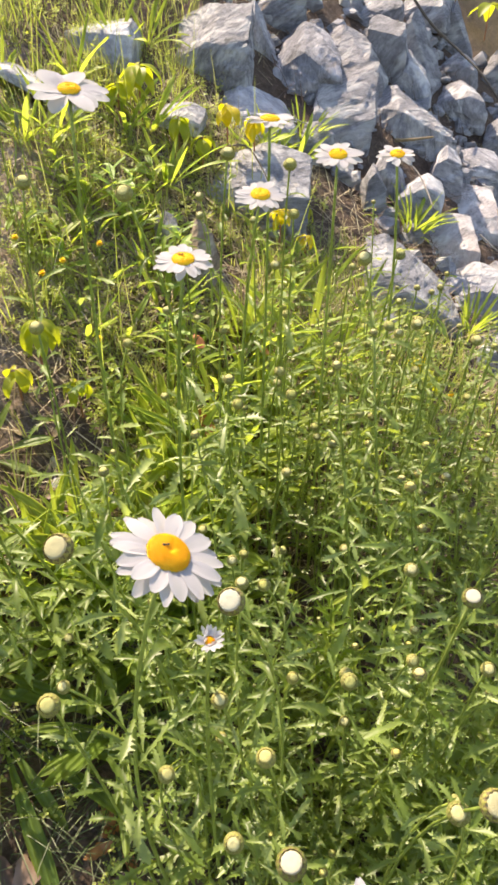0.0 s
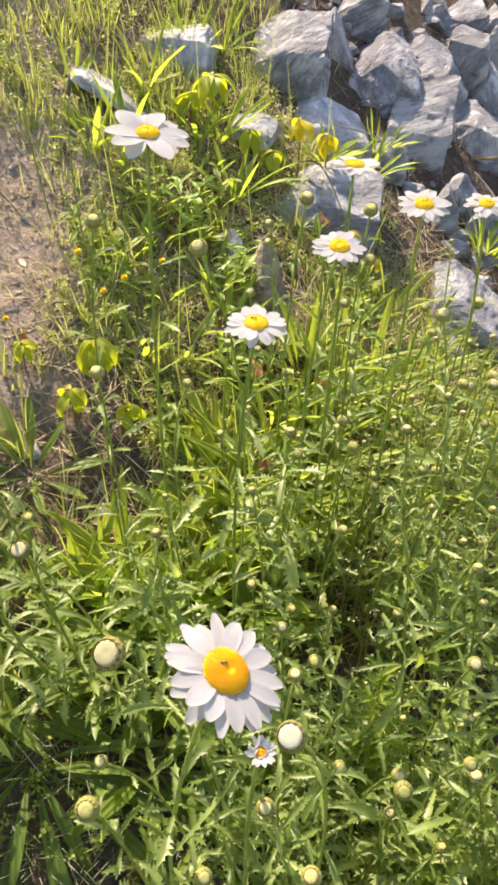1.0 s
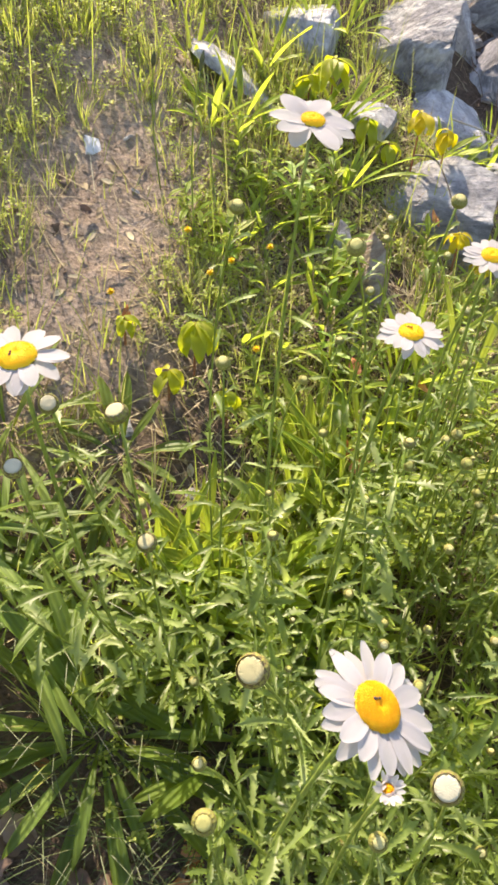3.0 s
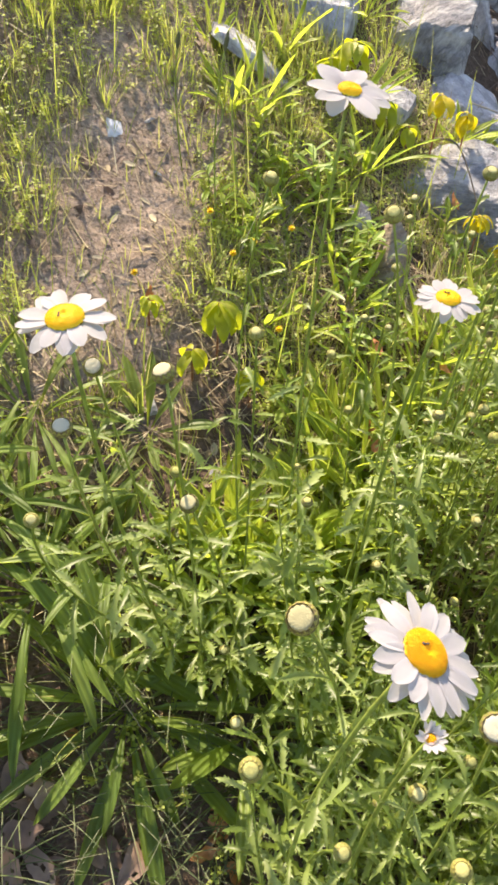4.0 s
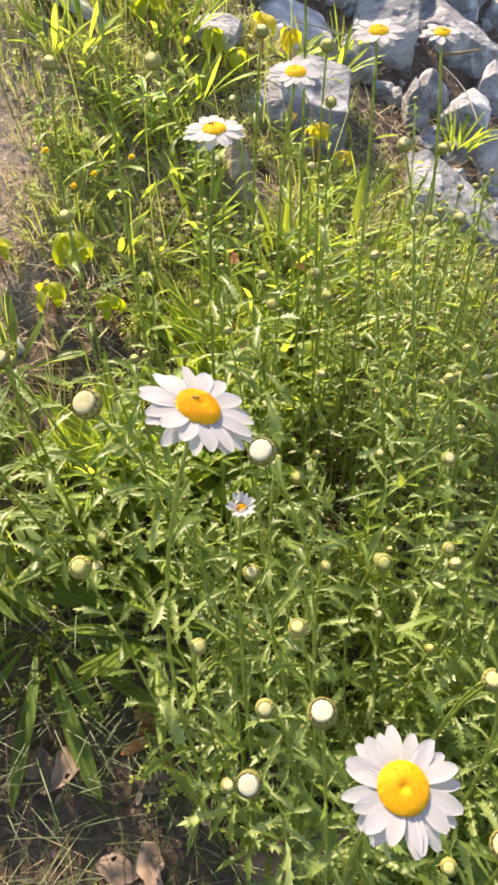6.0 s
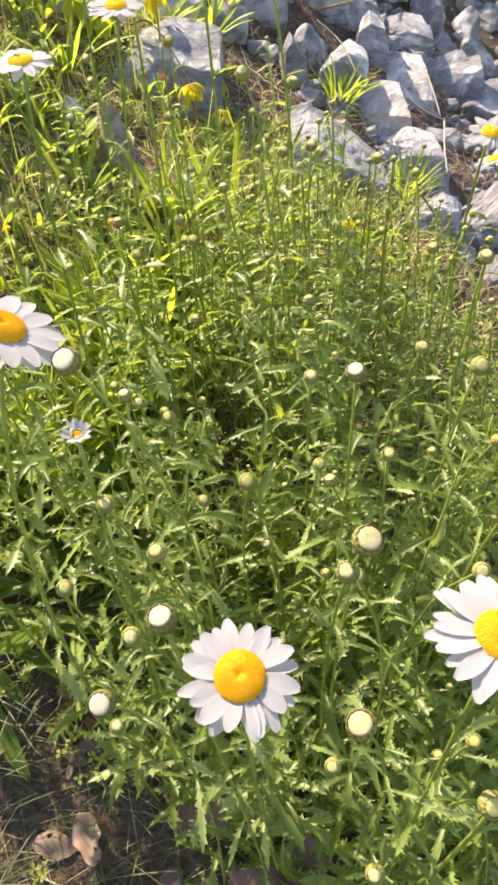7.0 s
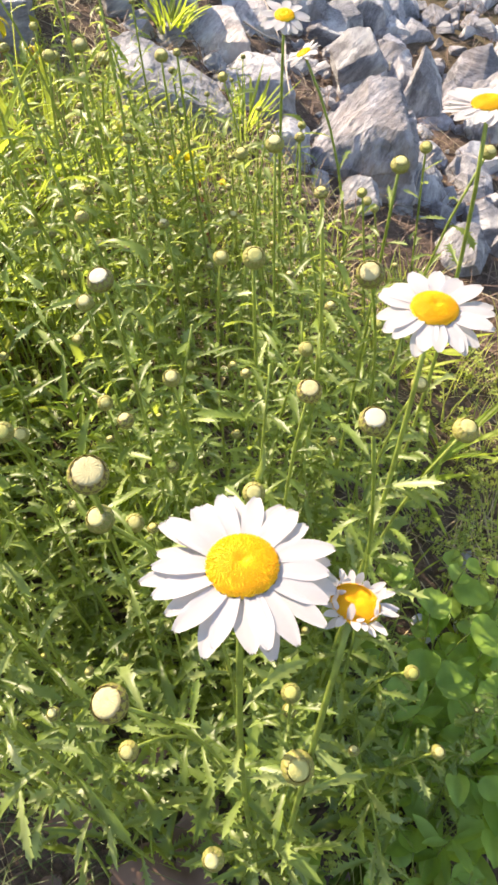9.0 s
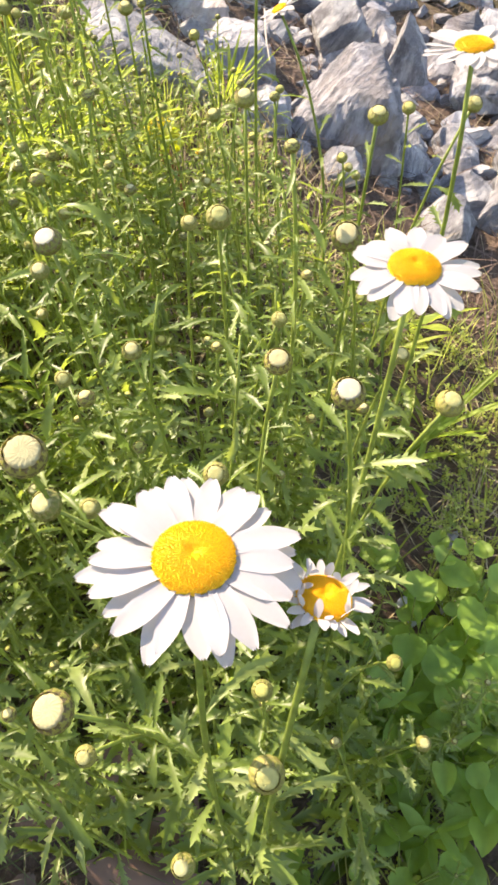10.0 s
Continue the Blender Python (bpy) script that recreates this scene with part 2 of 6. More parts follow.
def soil_material():
    m, n, l, b = material("soil")
    tc = n.new("ShaderNodeTexCoord")
    big = noise_tex(n, l, 4, 6, tc.outputs["Object"])
    fine = noise_tex(n, l, 60, 10, tc.outputs["Object"], 0.72)
    specks = noise_tex(n, l, 210, 6, tc.outputs["Object"], 0.75, (0.6, 1.0, 1.0))
    grit = n.new("ShaderNodeTexVoronoi")
    grit.inputs["Scale"].default_value = 95
    l.new(tc.outputs["Object"], grit.inputs[0])
    r = ramp(n, [(0.25, (0.19, 0.15, 0.118)), (0.5, (0.3, 0.247, 0.204)), (0.75, (0.43, 0.366, 0.31))])
    l.new(fine.outputs[0], r.inputs[0])
    rb = ramp(n, [(0.35, (0.75, 0.7, 0.66)), (0.65, (1.15, 1.12, 1.08))])
    l.new(big.outputs[0], rb.inputs[0])
    c = mix(n, l, r.outputs[0], rb.outputs[0], 1.0, "MULTIPLY")
    cr = ramp(n, [(0, (0.88, 0.88, 0.88)), (1, (1.15, 1.13, 1.1))])
    l.new(grit.outputs["Color"], cr.inputs[0])
    c = mix(n, l, c, cr.outputs[0], 0.8, "MULTIPLY")
    sp = ramp(n, [(0.36, (0.62, 0.6, 0.58)), (0.5, (1.0, 1.0, 1.0)), (0.64, (1.32, 1.3, 1.27))])
    l.new(specks.outputs[0], sp.inputs[0])
    c = mix(n, l, c, sp.outputs[0], 1.0, "MULTIPLY")
    # darker outside the bare patch: humus, plus shade under the plants put into the colour
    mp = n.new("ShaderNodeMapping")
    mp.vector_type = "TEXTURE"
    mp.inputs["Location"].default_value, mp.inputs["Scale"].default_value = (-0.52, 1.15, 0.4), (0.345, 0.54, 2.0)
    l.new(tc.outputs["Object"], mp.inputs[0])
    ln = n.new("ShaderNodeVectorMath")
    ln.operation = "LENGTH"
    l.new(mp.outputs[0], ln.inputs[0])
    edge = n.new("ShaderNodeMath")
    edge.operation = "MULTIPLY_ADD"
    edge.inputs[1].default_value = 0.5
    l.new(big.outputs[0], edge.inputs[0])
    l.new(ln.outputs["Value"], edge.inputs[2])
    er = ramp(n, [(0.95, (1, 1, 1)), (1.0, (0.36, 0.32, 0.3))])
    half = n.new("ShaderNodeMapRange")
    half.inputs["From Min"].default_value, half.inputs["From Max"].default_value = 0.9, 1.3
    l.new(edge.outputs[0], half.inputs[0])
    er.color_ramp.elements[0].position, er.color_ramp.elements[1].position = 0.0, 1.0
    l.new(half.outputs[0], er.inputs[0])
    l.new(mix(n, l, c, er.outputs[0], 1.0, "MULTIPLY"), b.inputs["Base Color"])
    b.inputs["Roughness"].default_value = 0.95
    b.inputs["Specular IOR Level"].default_value = 0.2
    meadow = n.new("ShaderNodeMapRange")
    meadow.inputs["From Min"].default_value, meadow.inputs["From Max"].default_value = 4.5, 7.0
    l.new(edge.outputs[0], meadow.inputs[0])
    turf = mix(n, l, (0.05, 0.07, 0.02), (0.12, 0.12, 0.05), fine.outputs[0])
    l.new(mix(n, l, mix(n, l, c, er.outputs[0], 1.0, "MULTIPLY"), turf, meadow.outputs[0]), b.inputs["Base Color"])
    hb = n.new("ShaderNodeMath")
    hb.operation = "ADD"
    l.new(fine.outputs[0], hb.inputs[0])
    coarse = noise_tex(n, l, 24, 4, tc.outputs["Object"], 0.6)
    l.new(coarse.outputs[0], hb.inputs[1])
    bump(n, l, hb.outputs[0], 0.9, 0.013, b)
    return m


def rock_material(name, dark, mid, light, stain, stain_amount):
    m, n, l, b = material(name)
    tc, info = n.new("ShaderNodeTexCoord"), n.new("ShaderNodeObjectInfo")
    off = n.new("ShaderNodeVectorMath")
    off.operation = "ADD"
    sc = n.new("ShaderNodeVectorMath")
    sc.operation = "SCALE"
    sc.inputs[0].default_value = (13, 7, 19)
    l.new(info.outputs["Random"], sc.inputs["Scale"])
    l.new(tc.outputs["Object"], off.inputs[0])
    l.new(sc.outputs[0], off.inputs[1])
    spin = n.new("ShaderNodeVectorRotate")
    spin.inputs["Axis"].default_value = (0.45, 0.85, 0.25)
    tw = n.new("ShaderNodeMath")
    tw.operation = "MULTIPLY"
    tw.inputs[1].default_value = 3.1
    l.new(info.outputs["Random"], tw.inputs[0])
    l.new(off.outputs[0], spin.inputs["Vector"])
    l.new(tw.outputs[0], spin.inputs["Angle"])
    v = spin.outputs[0]
    strata = noise_tex(n, l, 9, 8, v, 0.66, (1.0, 1.2, 3.2))
    cloud = noise_tex(n, l, 7, 5, v)
    fine = noise_tex(n, l, 34, 8, v, 0.72, (0.7, 1.0, 5.5))
    grit = noise_tex(n, l, 140, 3, v, 0.65)
    r = ramp(n, [(0.32, dark), (0.47, mid), (0.58, mid), (0.7, light)])
    l.new(strata.outputs[0], r.inputs[0])
    f = ramp(n, [(0.3, (0.62, 0.62, 0.64)), (0.5, (1.05, 1.05, 1.05)), (0.7, (1.4, 1.38, 1.35))])
    l.new(fine.outputs[0], f.inputs[0])
    c = mix(n, l, r.outputs[0], f.outputs[0], 1.0, "MULTIPLY")
    gr = ramp(n, [(0.3, (0.78, 0.78, 0.78)), (0.7, (1.2, 1.2, 1.2))])
    l.new(grit.outputs[0], gr.inputs[0])
    c = mix(n, l, c, gr.outputs[0], 1.0, "MULTIPLY")
    sf = ramp(n, [(0.5, (0, 0, 0)), (0.72, (stain_amount,) * 3)])
    l.new(cloud.outputs[0], sf.inputs[0])
    c = mix(n, l, c, stain, sf.outputs[0])
    # pale blue-white streaks along the layers
    streak = noise_tex(n, l, 13, 6, v, 0.62, (0.8, 1.0, 2.4))
    stf = ramp(n, [(0.49, (0, 0, 0)), (0.62, (0.8, 0.8, 0.8))])
    l.new(streak.outputs[0], stf.inputs[0])
    c = mix(n, l, c, tuple(min(0.68, k * 1.35) for k in light), stf.outputs[0])
    # thin pale veins
    w = n.new("ShaderNodeTexWave")
    w.inputs["Scale"].default_value, w.inputs["Distortion"].default_value, w.inputs["Detail"].default_value = 1.1, 9, 5
    w.inputs["Detail Scale"].default_value = 1.6
    l.new(v, w.inputs[0])
    vf = ramp(n, [(0.985, (0, 0, 0)), (0.999, (0.18, 0.18, 0.18))])
    l.new(w.outputs[1], vf.inputs[0])
    c = mix(n, l, c, (0.6, 0.59, 0.57), vf.outputs[0])
    geo = n.new("ShaderNodeNewGeometry")
    worn = ramp(n, [(0.52, (0, 0, 0)), (0.62, (0.6, 0.6, 0.6))])
    l.new(geo.outputs["Pointiness"], worn.inputs[0])
    c = mix(n, l, c, light, worn.outputs[0])
    sh = ramp(n, [(0, (0.72, 0.72, 0.72)), (1, (1.15, 1.15, 1.15))])
    l.new(info.outputs["Random"], sh.inputs[0])
    l.new(mix(n, l, c, sh.outputs[0], 1.0, "MULTIPLY"), b.inputs["Base Color"])
    b.inputs["Roughness"].default_value = 0.72
    b.inputs["Specular IOR Level"].default_value = 0.4
    h = n.new("ShaderNodeMath")
    h.operation = "MULTIPLY_ADD"
    h.inputs[1].default_value = 0.75
    l.new(fine.outputs[0], h.inputs[0])
    l.new(strata.outputs[0], h.inputs[2])
    bump(n, l, h.outputs[0], 1.0, 0.02, b)
    return m


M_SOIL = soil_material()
M_ROCKS = [
    rock_material("slate_grey_rock", (0.121, 0.119, 0.129), (0.265, 0.261, 0.280), (0.526, 0.510, 0.541), (0.277, 0.250, 0.250), 0.35),
    rock_material("blue_grey_rock", (0.144, 0.145, 0.161), (0.308, 0.308, 0.336), (0.549, 0.547, 0.585), (0.315, 0.293, 0.298), 0.25),
    rock_material("pale_grey_rock", (0.176, 0.170, 0.181), (0.348, 0.340, 0.364), (0.563, 0.557, 0.598), (0.367, 0.330, 0.328), 0.4),
    rock_material("tan_grey_rock", (0.205, 0.196, 0.207), (0.44, 0.40, 0.40), (0.62, 0.575, 0.56), (0.60, 0.49, 0.43), 0.75),
    rock_material("brown_stone", (0.204, 0.149, 0.107), (0.385, 0.291, 0.219), (0.595, 0.471, 0.366), (0.379, 0.249, 0.157), 0.5),
    rock_material("tan_topped_slate", (0.110, 0.110, 0.123), (0.220, 0.220, 0.245), (0.428, 0.419, 0.452), (0.52, 0.41, 0.35), 0.75),
]

M_PALE_STONE = plain("pale_stone", (0.5, 0.52, 0.56), (0.64, 0.66, 0.7), 90, 0.6, 0.4)

# ---------------------------------------------------------------- the bank
def axis_steps(lo, hi, step, far):
    """Even steps in the middle, growing steps out to the far edge."""
    a = list(np.arange(lo, hi + 1e-6, step))
    s, v = step, hi
    while v < far:
        s *= 1.35
        v += s
        a.append(v)
    s, v = step, lo
    while v > -far:
        s *= 1.35
        v -= s
        a.insert(0, v)
    return a


def build_ground():
    xs, ys = axis_steps(-0.75, 0.75, 0.0042, 150.0), axis_steps(0.22, 1.5, 0.0042, 150.0)
    verts = [(x, y, soil_z(x, y)) for y in ys for x in xs]
    w = len(xs)
    faces = [(j * w + i, j * w + i + 1, (j + 1) * w + i + 1, (j + 1) * w + i) for j in range(len(ys) - 1) for i in range(w - 1)]
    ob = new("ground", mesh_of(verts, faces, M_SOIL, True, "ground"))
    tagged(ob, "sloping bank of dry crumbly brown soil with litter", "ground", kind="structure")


build_ground()


# ---------------------------------------------------------------- rocks
ROCK_LABELS = ["angular dark slate-grey quarried rock lying on the bank", "angular blue-grey layered rock with pale veins on the bank",
               "pale grey weathered rock with flat faces on the bank", "grey rock with a tan weathered top on the bank",
               "small brown weathered stone bedded in dry grass", "blue-grey rock with a tan stained top on the bank"]


def rock_mesh(w, d, h, seed, mat, cell=0.0105, shape=None):
    """An angular quarried block of that width, depth and height. shape: how far its top falls to the left and to the right, how wide
    the top is, how far it is shifted sideways, and how high the front edge of its sloping top stands, as a share of the height."""
    rnd = random.Random(seed)
    fall_l, fall_r, top, shift, front = shape or (rnd.uniform(0, 0.4), rnd.uniform(0, 0.4), rnd.uniform(0.6, 0.85), rnd.uniform(-0.08, 0.08), rnd.uniform(0.4, 0.7))
    bm = bmesh.new()
    for sx, fall in ((-1, fall_l), (1, fall_r)):
        for sy in (-1, 1):
            x, y = sx * w / 2 * rnd.uniform(0.9, 1.0), sy * d / 2 * rnd.uniform(0.88, 1.0)
            rise = h * (1 - fall) * rnd.uniform(0.92, 1.0) * (front if sy < 0 else 1.0)
            bm.verts.new((x, y, -h / 2))
            bm.verts.new((x * rnd.uniform(0.92, 1.02), y, -h / 2 + rise * rnd.uniform(0.45, 0.75)))
            wide = top if sy > 0 else 0.5 + 0.5 * top
            bm.verts.new((x * wide * rnd.uniform(0.92, 1.08) + shift * w, y * rnd.uniform(0.72, 0.85), -h / 2 + rise))
    if fall_l + fall_r > 0.2:
        bm.verts.new((shift * w + w * 0.28 * (fall_l - fall_r), d * rnd.uniform(0.25, 0.4), h / 2))
        bm.verts.new((shift * w + w * 0.22 * (fall_l - fall_r), -d * rnd.uniform(0.3, 0.42), -h / 2 + h * front))
    hull = bmesh.ops.convex_hull(bm, input=bm.verts)
    bmesh.ops.delete(bm, geom=[g for g in set(hull["geom_interior"] + hull["geom_unused"]) if isinstance(g, bmesh.types.BMVert)], context="VERTS")
    for _ in range(5):
        nrm = Vector((rnd.uniform(-1, 1) / w, rnd.uniform(-1, 0.6) / d, rnd.uniform(-0.4, 1) / h)).normalized()
        reach = max(v.co.dot(nrm) for v in bm.verts)
        bmesh.ops.bisect_plane(bm, geom=bm.verts[:] + bm.edges[:] + bm.faces[:], plane_co=nrm * reach * rnd.uniform(0.84, 0.96), plane_no=nrm, clear_outer=True)
        corners = [v.co.copy() for v in bm.verts]
        bm.clear()
        for c in corners:
            bm.verts.new(c)
        again = bmesh.ops.convex_hull(bm, input=bm.verts)
        bmesh.ops.delete(bm, geom=[g for g in set(again["geom_interior"] + again["geom_unused"]) if isinstance(g, bmesh.types.BMVert)], context="VERTS")
    lo = [min(v.co[i] for v in bm.verts) for i in range(3)]
    hi = [max(v.co[i] for v in bm.verts) for i in range(3)]
    for v in bm.verts:
        v.co = Vector([(v.co[i] - lo[i]) / (hi[i] - lo[i]) * full - full / 2 for i, full in enumerate((w, d, h))])
    bmesh.ops.remove_doubles(bm, verts=bm.verts, dist=min(w, d, h) * 0.02)
    bmesh.ops.dissolve_limit(bm, angle_limit=radians(5), verts=bm.verts, edges=bm.edges)
    small = min(w, d, h)
    bmesh.ops.bevel(bm, geom=bm.edges[:], offset=small * 0.012, segments=1, affect="EDGES")
    bmesh.ops.triangulate(bm, faces=bm.faces)
    for _ in range(5):
        long = [e for e in bm.edges if e.calc_length() > cell * 1.35]
        if not long:
            break
        bmesh.ops.subdivide_edges(bm, edges=long, cuts=1)
        bmesh.ops.triangulate(bm, faces=[f for f in bm.faces if len(f.verts) > 3])
    bm.normal_update()
    axis = Vector((rnd.uniform(-0.7, 0.7), rnd.uniform(-0.7, 0.2), 1)).normalized()
    off = Vector((rnd.uniform(0, 50), rnd.uniform(0, 50), rnd.uniform(0, 50)))
    layer = small * rnd.uniform(0.12, 0.22)
    moves = []
    for v in bm.verts:
        p = v.co + off
        s = v.co.dot(axis) / layer + 0.8 * noise.noise(p * 10)
        k = math.floor(s)
        ledge = noise.noise(Vector((k * 3.7, k * 1.3, seed * 0.71)) + v.co * 8)
        side = 1 - 0.8 * abs(v.normal.dot(axis))
        # broken flakes: flat steps where a chip has come away
        chip = math.floor(2.4 * noise.noise(p * 16 + Vector((7, 3, 1))) + 0.5) * 0.4
        moves.append(v.normal * (small * (0.012 * noise.noise(p * 12) + 0.012 * noise.noise(p * 34) + 0.016 * noise.noise(p * 80) + 0.026 * chip) + small * 0.075 * ledge * side))
    for v, mv in zip(bm.verts, moves):
        v.co += mv
    me = bm_mesh(bm, mat, True, "rock")
    me.set_sharp_from_angle(angle=radians(13))
    return me


def rock(x, y, z, w, d, h, turn, shape, seed, tone, lean=0):
    """An angular block: its middle, its width, depth and height, the way it is turned, and its form."""
    ob = new("rock", rock_mesh(w, d, h, seed, M_ROCKS[tone], 0.009, shape))
    rnd = random.Random(seed * 7)
    ob.matrix_basis = pose(x, y, z, 0, 0, turn + rnd.uniform(-14, 14)) @ pose(0, 0, 0, rnd.uniform(-4, 10), rnd.uniform(-7, 7) - lean, 0)
    tagged(ob, ROCK_LABELS[tone], "rock", "rocks on the bank")


rock(-0.078, 1.800, 0.503, 0.199, 0.170, 0.150, 1, (0.25, 0.0, 0.8, 0.04, 0.66), 3, 0)
rock(-0.277, 1.663, 0.523, 0.160, 0.141, 0.088, 9, (0.15, 0.05, 0.85, 0, 0.90), 4, 1)
rock(0.039, 1.917, 0.512, 0.075, 0.068, 0.127, -2, (0.0, 0.6, 0.5, -0.1, 0.83), 5, 2)
rock(0.073, 2.068, 0.543, 0.129, 0.115, 0.110, -2, (0.3, 0.0, 0.7, 0, 0.89), 8, 0)
rock(0.113, 1.928, 0.463, 0.206, 0.170, 0.141, -2, (0.6, 0.25, 0.8, 0.05, 0.66), 6, 5)
rock(0.249, 2.071, 0.445, 0.153, 0.166, 0.129, -6, (0.1, 0.3, 0.7, -0.05, 0.54), 7, 2)
rock(0.224, 1.839, 0.386, 0.149, 0.163, 0.178, -6, (0.12, 0.05, 0.82, 0.03, 0.47), 9, 2)
rock(0.409, 1.974, 0.322, 0.205, 0.170, 0.142, -11, (0.05, 0.5, 0.75, -0.1, 0.79), 11, 0)
rock(0.013, 1.682, 0.400, 0.191, 0.150, 0.098, 0, (0.25, 0.3, 0.7, 0.0, 0.61), 10, 2)
rock(0.354, 2.152, 0.440, 0.108, 0.098, 0.161, -8, (0.0, 0.1, 0.8, 0, 0.90), 14, 0)
rock(0.469, 2.256, 0.421, 0.111, 0.100, 0.192, -11, (0.0, 0.7, 0.45, -0.22, 0.90), 13, 1)
rock(0.410, 2.154, 0.384, 0.129, 0.115, 0.120, -10, (0.35, 0.3, 0.4, 0.02, 0.90), 12, 1)
rock(0.574, 2.236, 0.302, 0.154, 0.137, 0.110, -14, (0.3, 0.15, 0.7, 0, 0.90), 15, 0)
rock(0.606, 2.395, 0.350, 0.110, 0.098, 0.102, -13, (0.1, 0.2, 0.75, 0, 0.90), 39, 0)
rock(0.622, 2.522, 0.431, 0.096, 0.087, 0.170, -13, (0.0, 0.55, 0.5, -0.15, 0.87), 16, 1)
rock(0.759, 2.521, 0.346, 0.131, 0.118, 0.178, -16, (0.45, 0.0, 0.65, 0.08, 0.85), 17, 0)
rock(0.686, 2.148, 0.218, 0.090, 0.081, 0.133, -17, (0.1, 0.2, 0.7, 0, 0.82), 18, 1)
rock(0.475, 1.836, 0.235, 0.082, 0.074, 0.128, -14, (0.2, 0.1, 0.8, 0, 0.87), 20, 1)
rock(0.380, 1.654, 0.230, 0.107, 0.096, 0.123, -12, (0.3, 0.1, 0.75, 0.03, 0.90), 21, 1)
rock(0.317, 1.694, 0.264, 0.074, 0.066, 0.108, -9, (0.1, 0.3, 0.7, 0, 0.85), 29, 0)
rock(0.024, 1.414, 0.338, 0.220, 0.170, 0.131, -2, (0.35, 0.12, 0.85, 0.03, 0.70), 19, 1)
rock(0.521, 1.800, 0.164, 0.174, 0.170, 0.091, -12, (0.2, 0.05, 0.85, 0.03, 0.55), 122, 3)
rock(0.440, 1.605, 0.166, 0.145, 0.157, 0.083, -11, (0.25, 0.1, 0.82, 0.02, 0.70), 127, 3)
rock(0.707, 1.912, 0.108, 0.138, 0.123, 0.097, -17, (0.05, 0.15, 0.85, 0, 0.90), 27, 0)
rock(0.800, 2.031, 0.124, 0.084, 0.076, 0.141, -18, (0.0, 0.5, 0.5, -0.15, 0.90), 44, 0)
rock(0.324, 1.334, 0.194, 0.188, 0.150, 0.144, -8, (0.0, 0.55, 0.75, -0.14, 0.72), 123, 1)
rock(0.472, 1.445, 0.124, 0.155, 0.138, 0.087, -13, (0.4, 0.1, 0.75, 0.0, 0.85), 24, 1)
rock(0.633, 1.286, 0.061, 0.203, 0.170, 0.174, -22, (0.35, 0.05, 0.6, -0.02, 0.73), 25, 5)
rock(0.486, 1.252, 0.084, 0.089, 0.080, 0.095, -16, (0.3, 0.1, 0.7, 0, 0.88), 26, 1)
rock(0.850, 1.617, -0.009, 0.081, 0.073, 0.127, -24, (0.2, 0.2, 0.7, 0, 0.86), 31, 2)
rock(0.945, 1.933, 0.011, 0.099, 0.088, 0.072, -23, (0.2, 0.3, 0.7, 0, 0.90), 46, 2)
rock(0.905, 1.970, 0.050, 0.110, 0.099, 0.110, -21, (0.2, 0.2, 0.7, 0, 0.89), 32, 1)
rock(0.754, 1.864, 0.062, 0.140, 0.125, 0.087, -18, (0.2, 0.2, 0.7, 0, 0.90), 48, 0)
rock(0.394, 1.702, 0.218, 0.055, 0.060, 0.099, -9, (0.1, 0.1, 0.8, 0, 0.90), 30, 0)
rock(0.274, 1.589, 0.272, 0.050, 0.060, 0.123, -5, (0.1, 0.3, 0.6, 0, 0.90), 149, 1)
rock(0.264, 1.224, 0.162, 0.053, 0.060, 0.068, -6, (0.2, 0.2, 0.7, 0, 0.90), 34, 1)
rock(0.875, 1.574, 0.001, 0.094, 0.086, 0.173, -24, (0.45, 0.2, 0.45, 0.0, 0.90), 64, 0)
rock(1.030, 1.497, -0.044, 0.129, 0.117, 0.163, -30, (0.2, 0.1, 0.7, 0, 0.90), 63, 0)
rock(0.855, 1.085, -0.091, 0.085, 0.077, 0.116, -33, (0.3, 0.1, 0.7, 0, 0.90), 61, 1)
rock(0.939, 2.003, 0.069, 0.146, 0.116, 0.122, -22, None, 28, 1, 0)
rock(1.06, 1.656, -0.047, 0.137, 0.107, 0.15, -29, None, 33, 5, -15)
rock(-0.053, 1.162, 0.314, 0.046, 0.069, 0.108, 2, None, 35, 4, 8)
rock(-0.334, 1.436, 0.494, 0.158, 0.083, 0.032, 14, None, 36, 2, -30)
rock(-0.105, 1.495, 0.441, 0.082, 0.065, 0.04, 3, None, 37, 1, -15)
rock(-0.107, 1.204, 0.348, 0.038, 0.03, 0.036, 4, None, 38, 0, 0)
rock(0.3, 2.016, 0.419, 0.092, 0.073, 0.09, -8, None, 40, 0, 0)
rock(0.335, 2.32, 0.519, 0.149, 0.094, 0.068, -8, None, 41, 1, 10)
rock(0.5, 2.513, 0.499, 0.163, 0.128, 0.107, -11, None, 42, 0, 0)
rock(0.157, 1.657, 0.354, 0.08, 0.063, 0.069, -4, None, 43, 0, -10)
rock(1.036, 2.204, 0.108, 0.123, 0.097, 0.109, -23, None, 45, 0, 0)
rock(0.596, 1.979, 0.223, 0.122, 0.096, 0.064, -14, None, 47, 0, 0)
rock(0.575, 1.145, 0.03, 0.074, 0.055, 0.049, -10, None, 60, 1, 12)
rock(0.72, 1.06, -0.06, 0.095, 0.077, 0.065, -35, None, 62, 0, 15)
rock(0.76, 1.66, 0.07, 0.105, 0.088, 0.076, -20, None, 65, 0, 10)
rock(1.02, 1.48, -0.03, 0.147, 0.11, 0.108, -30, None, 66, 0, 5)


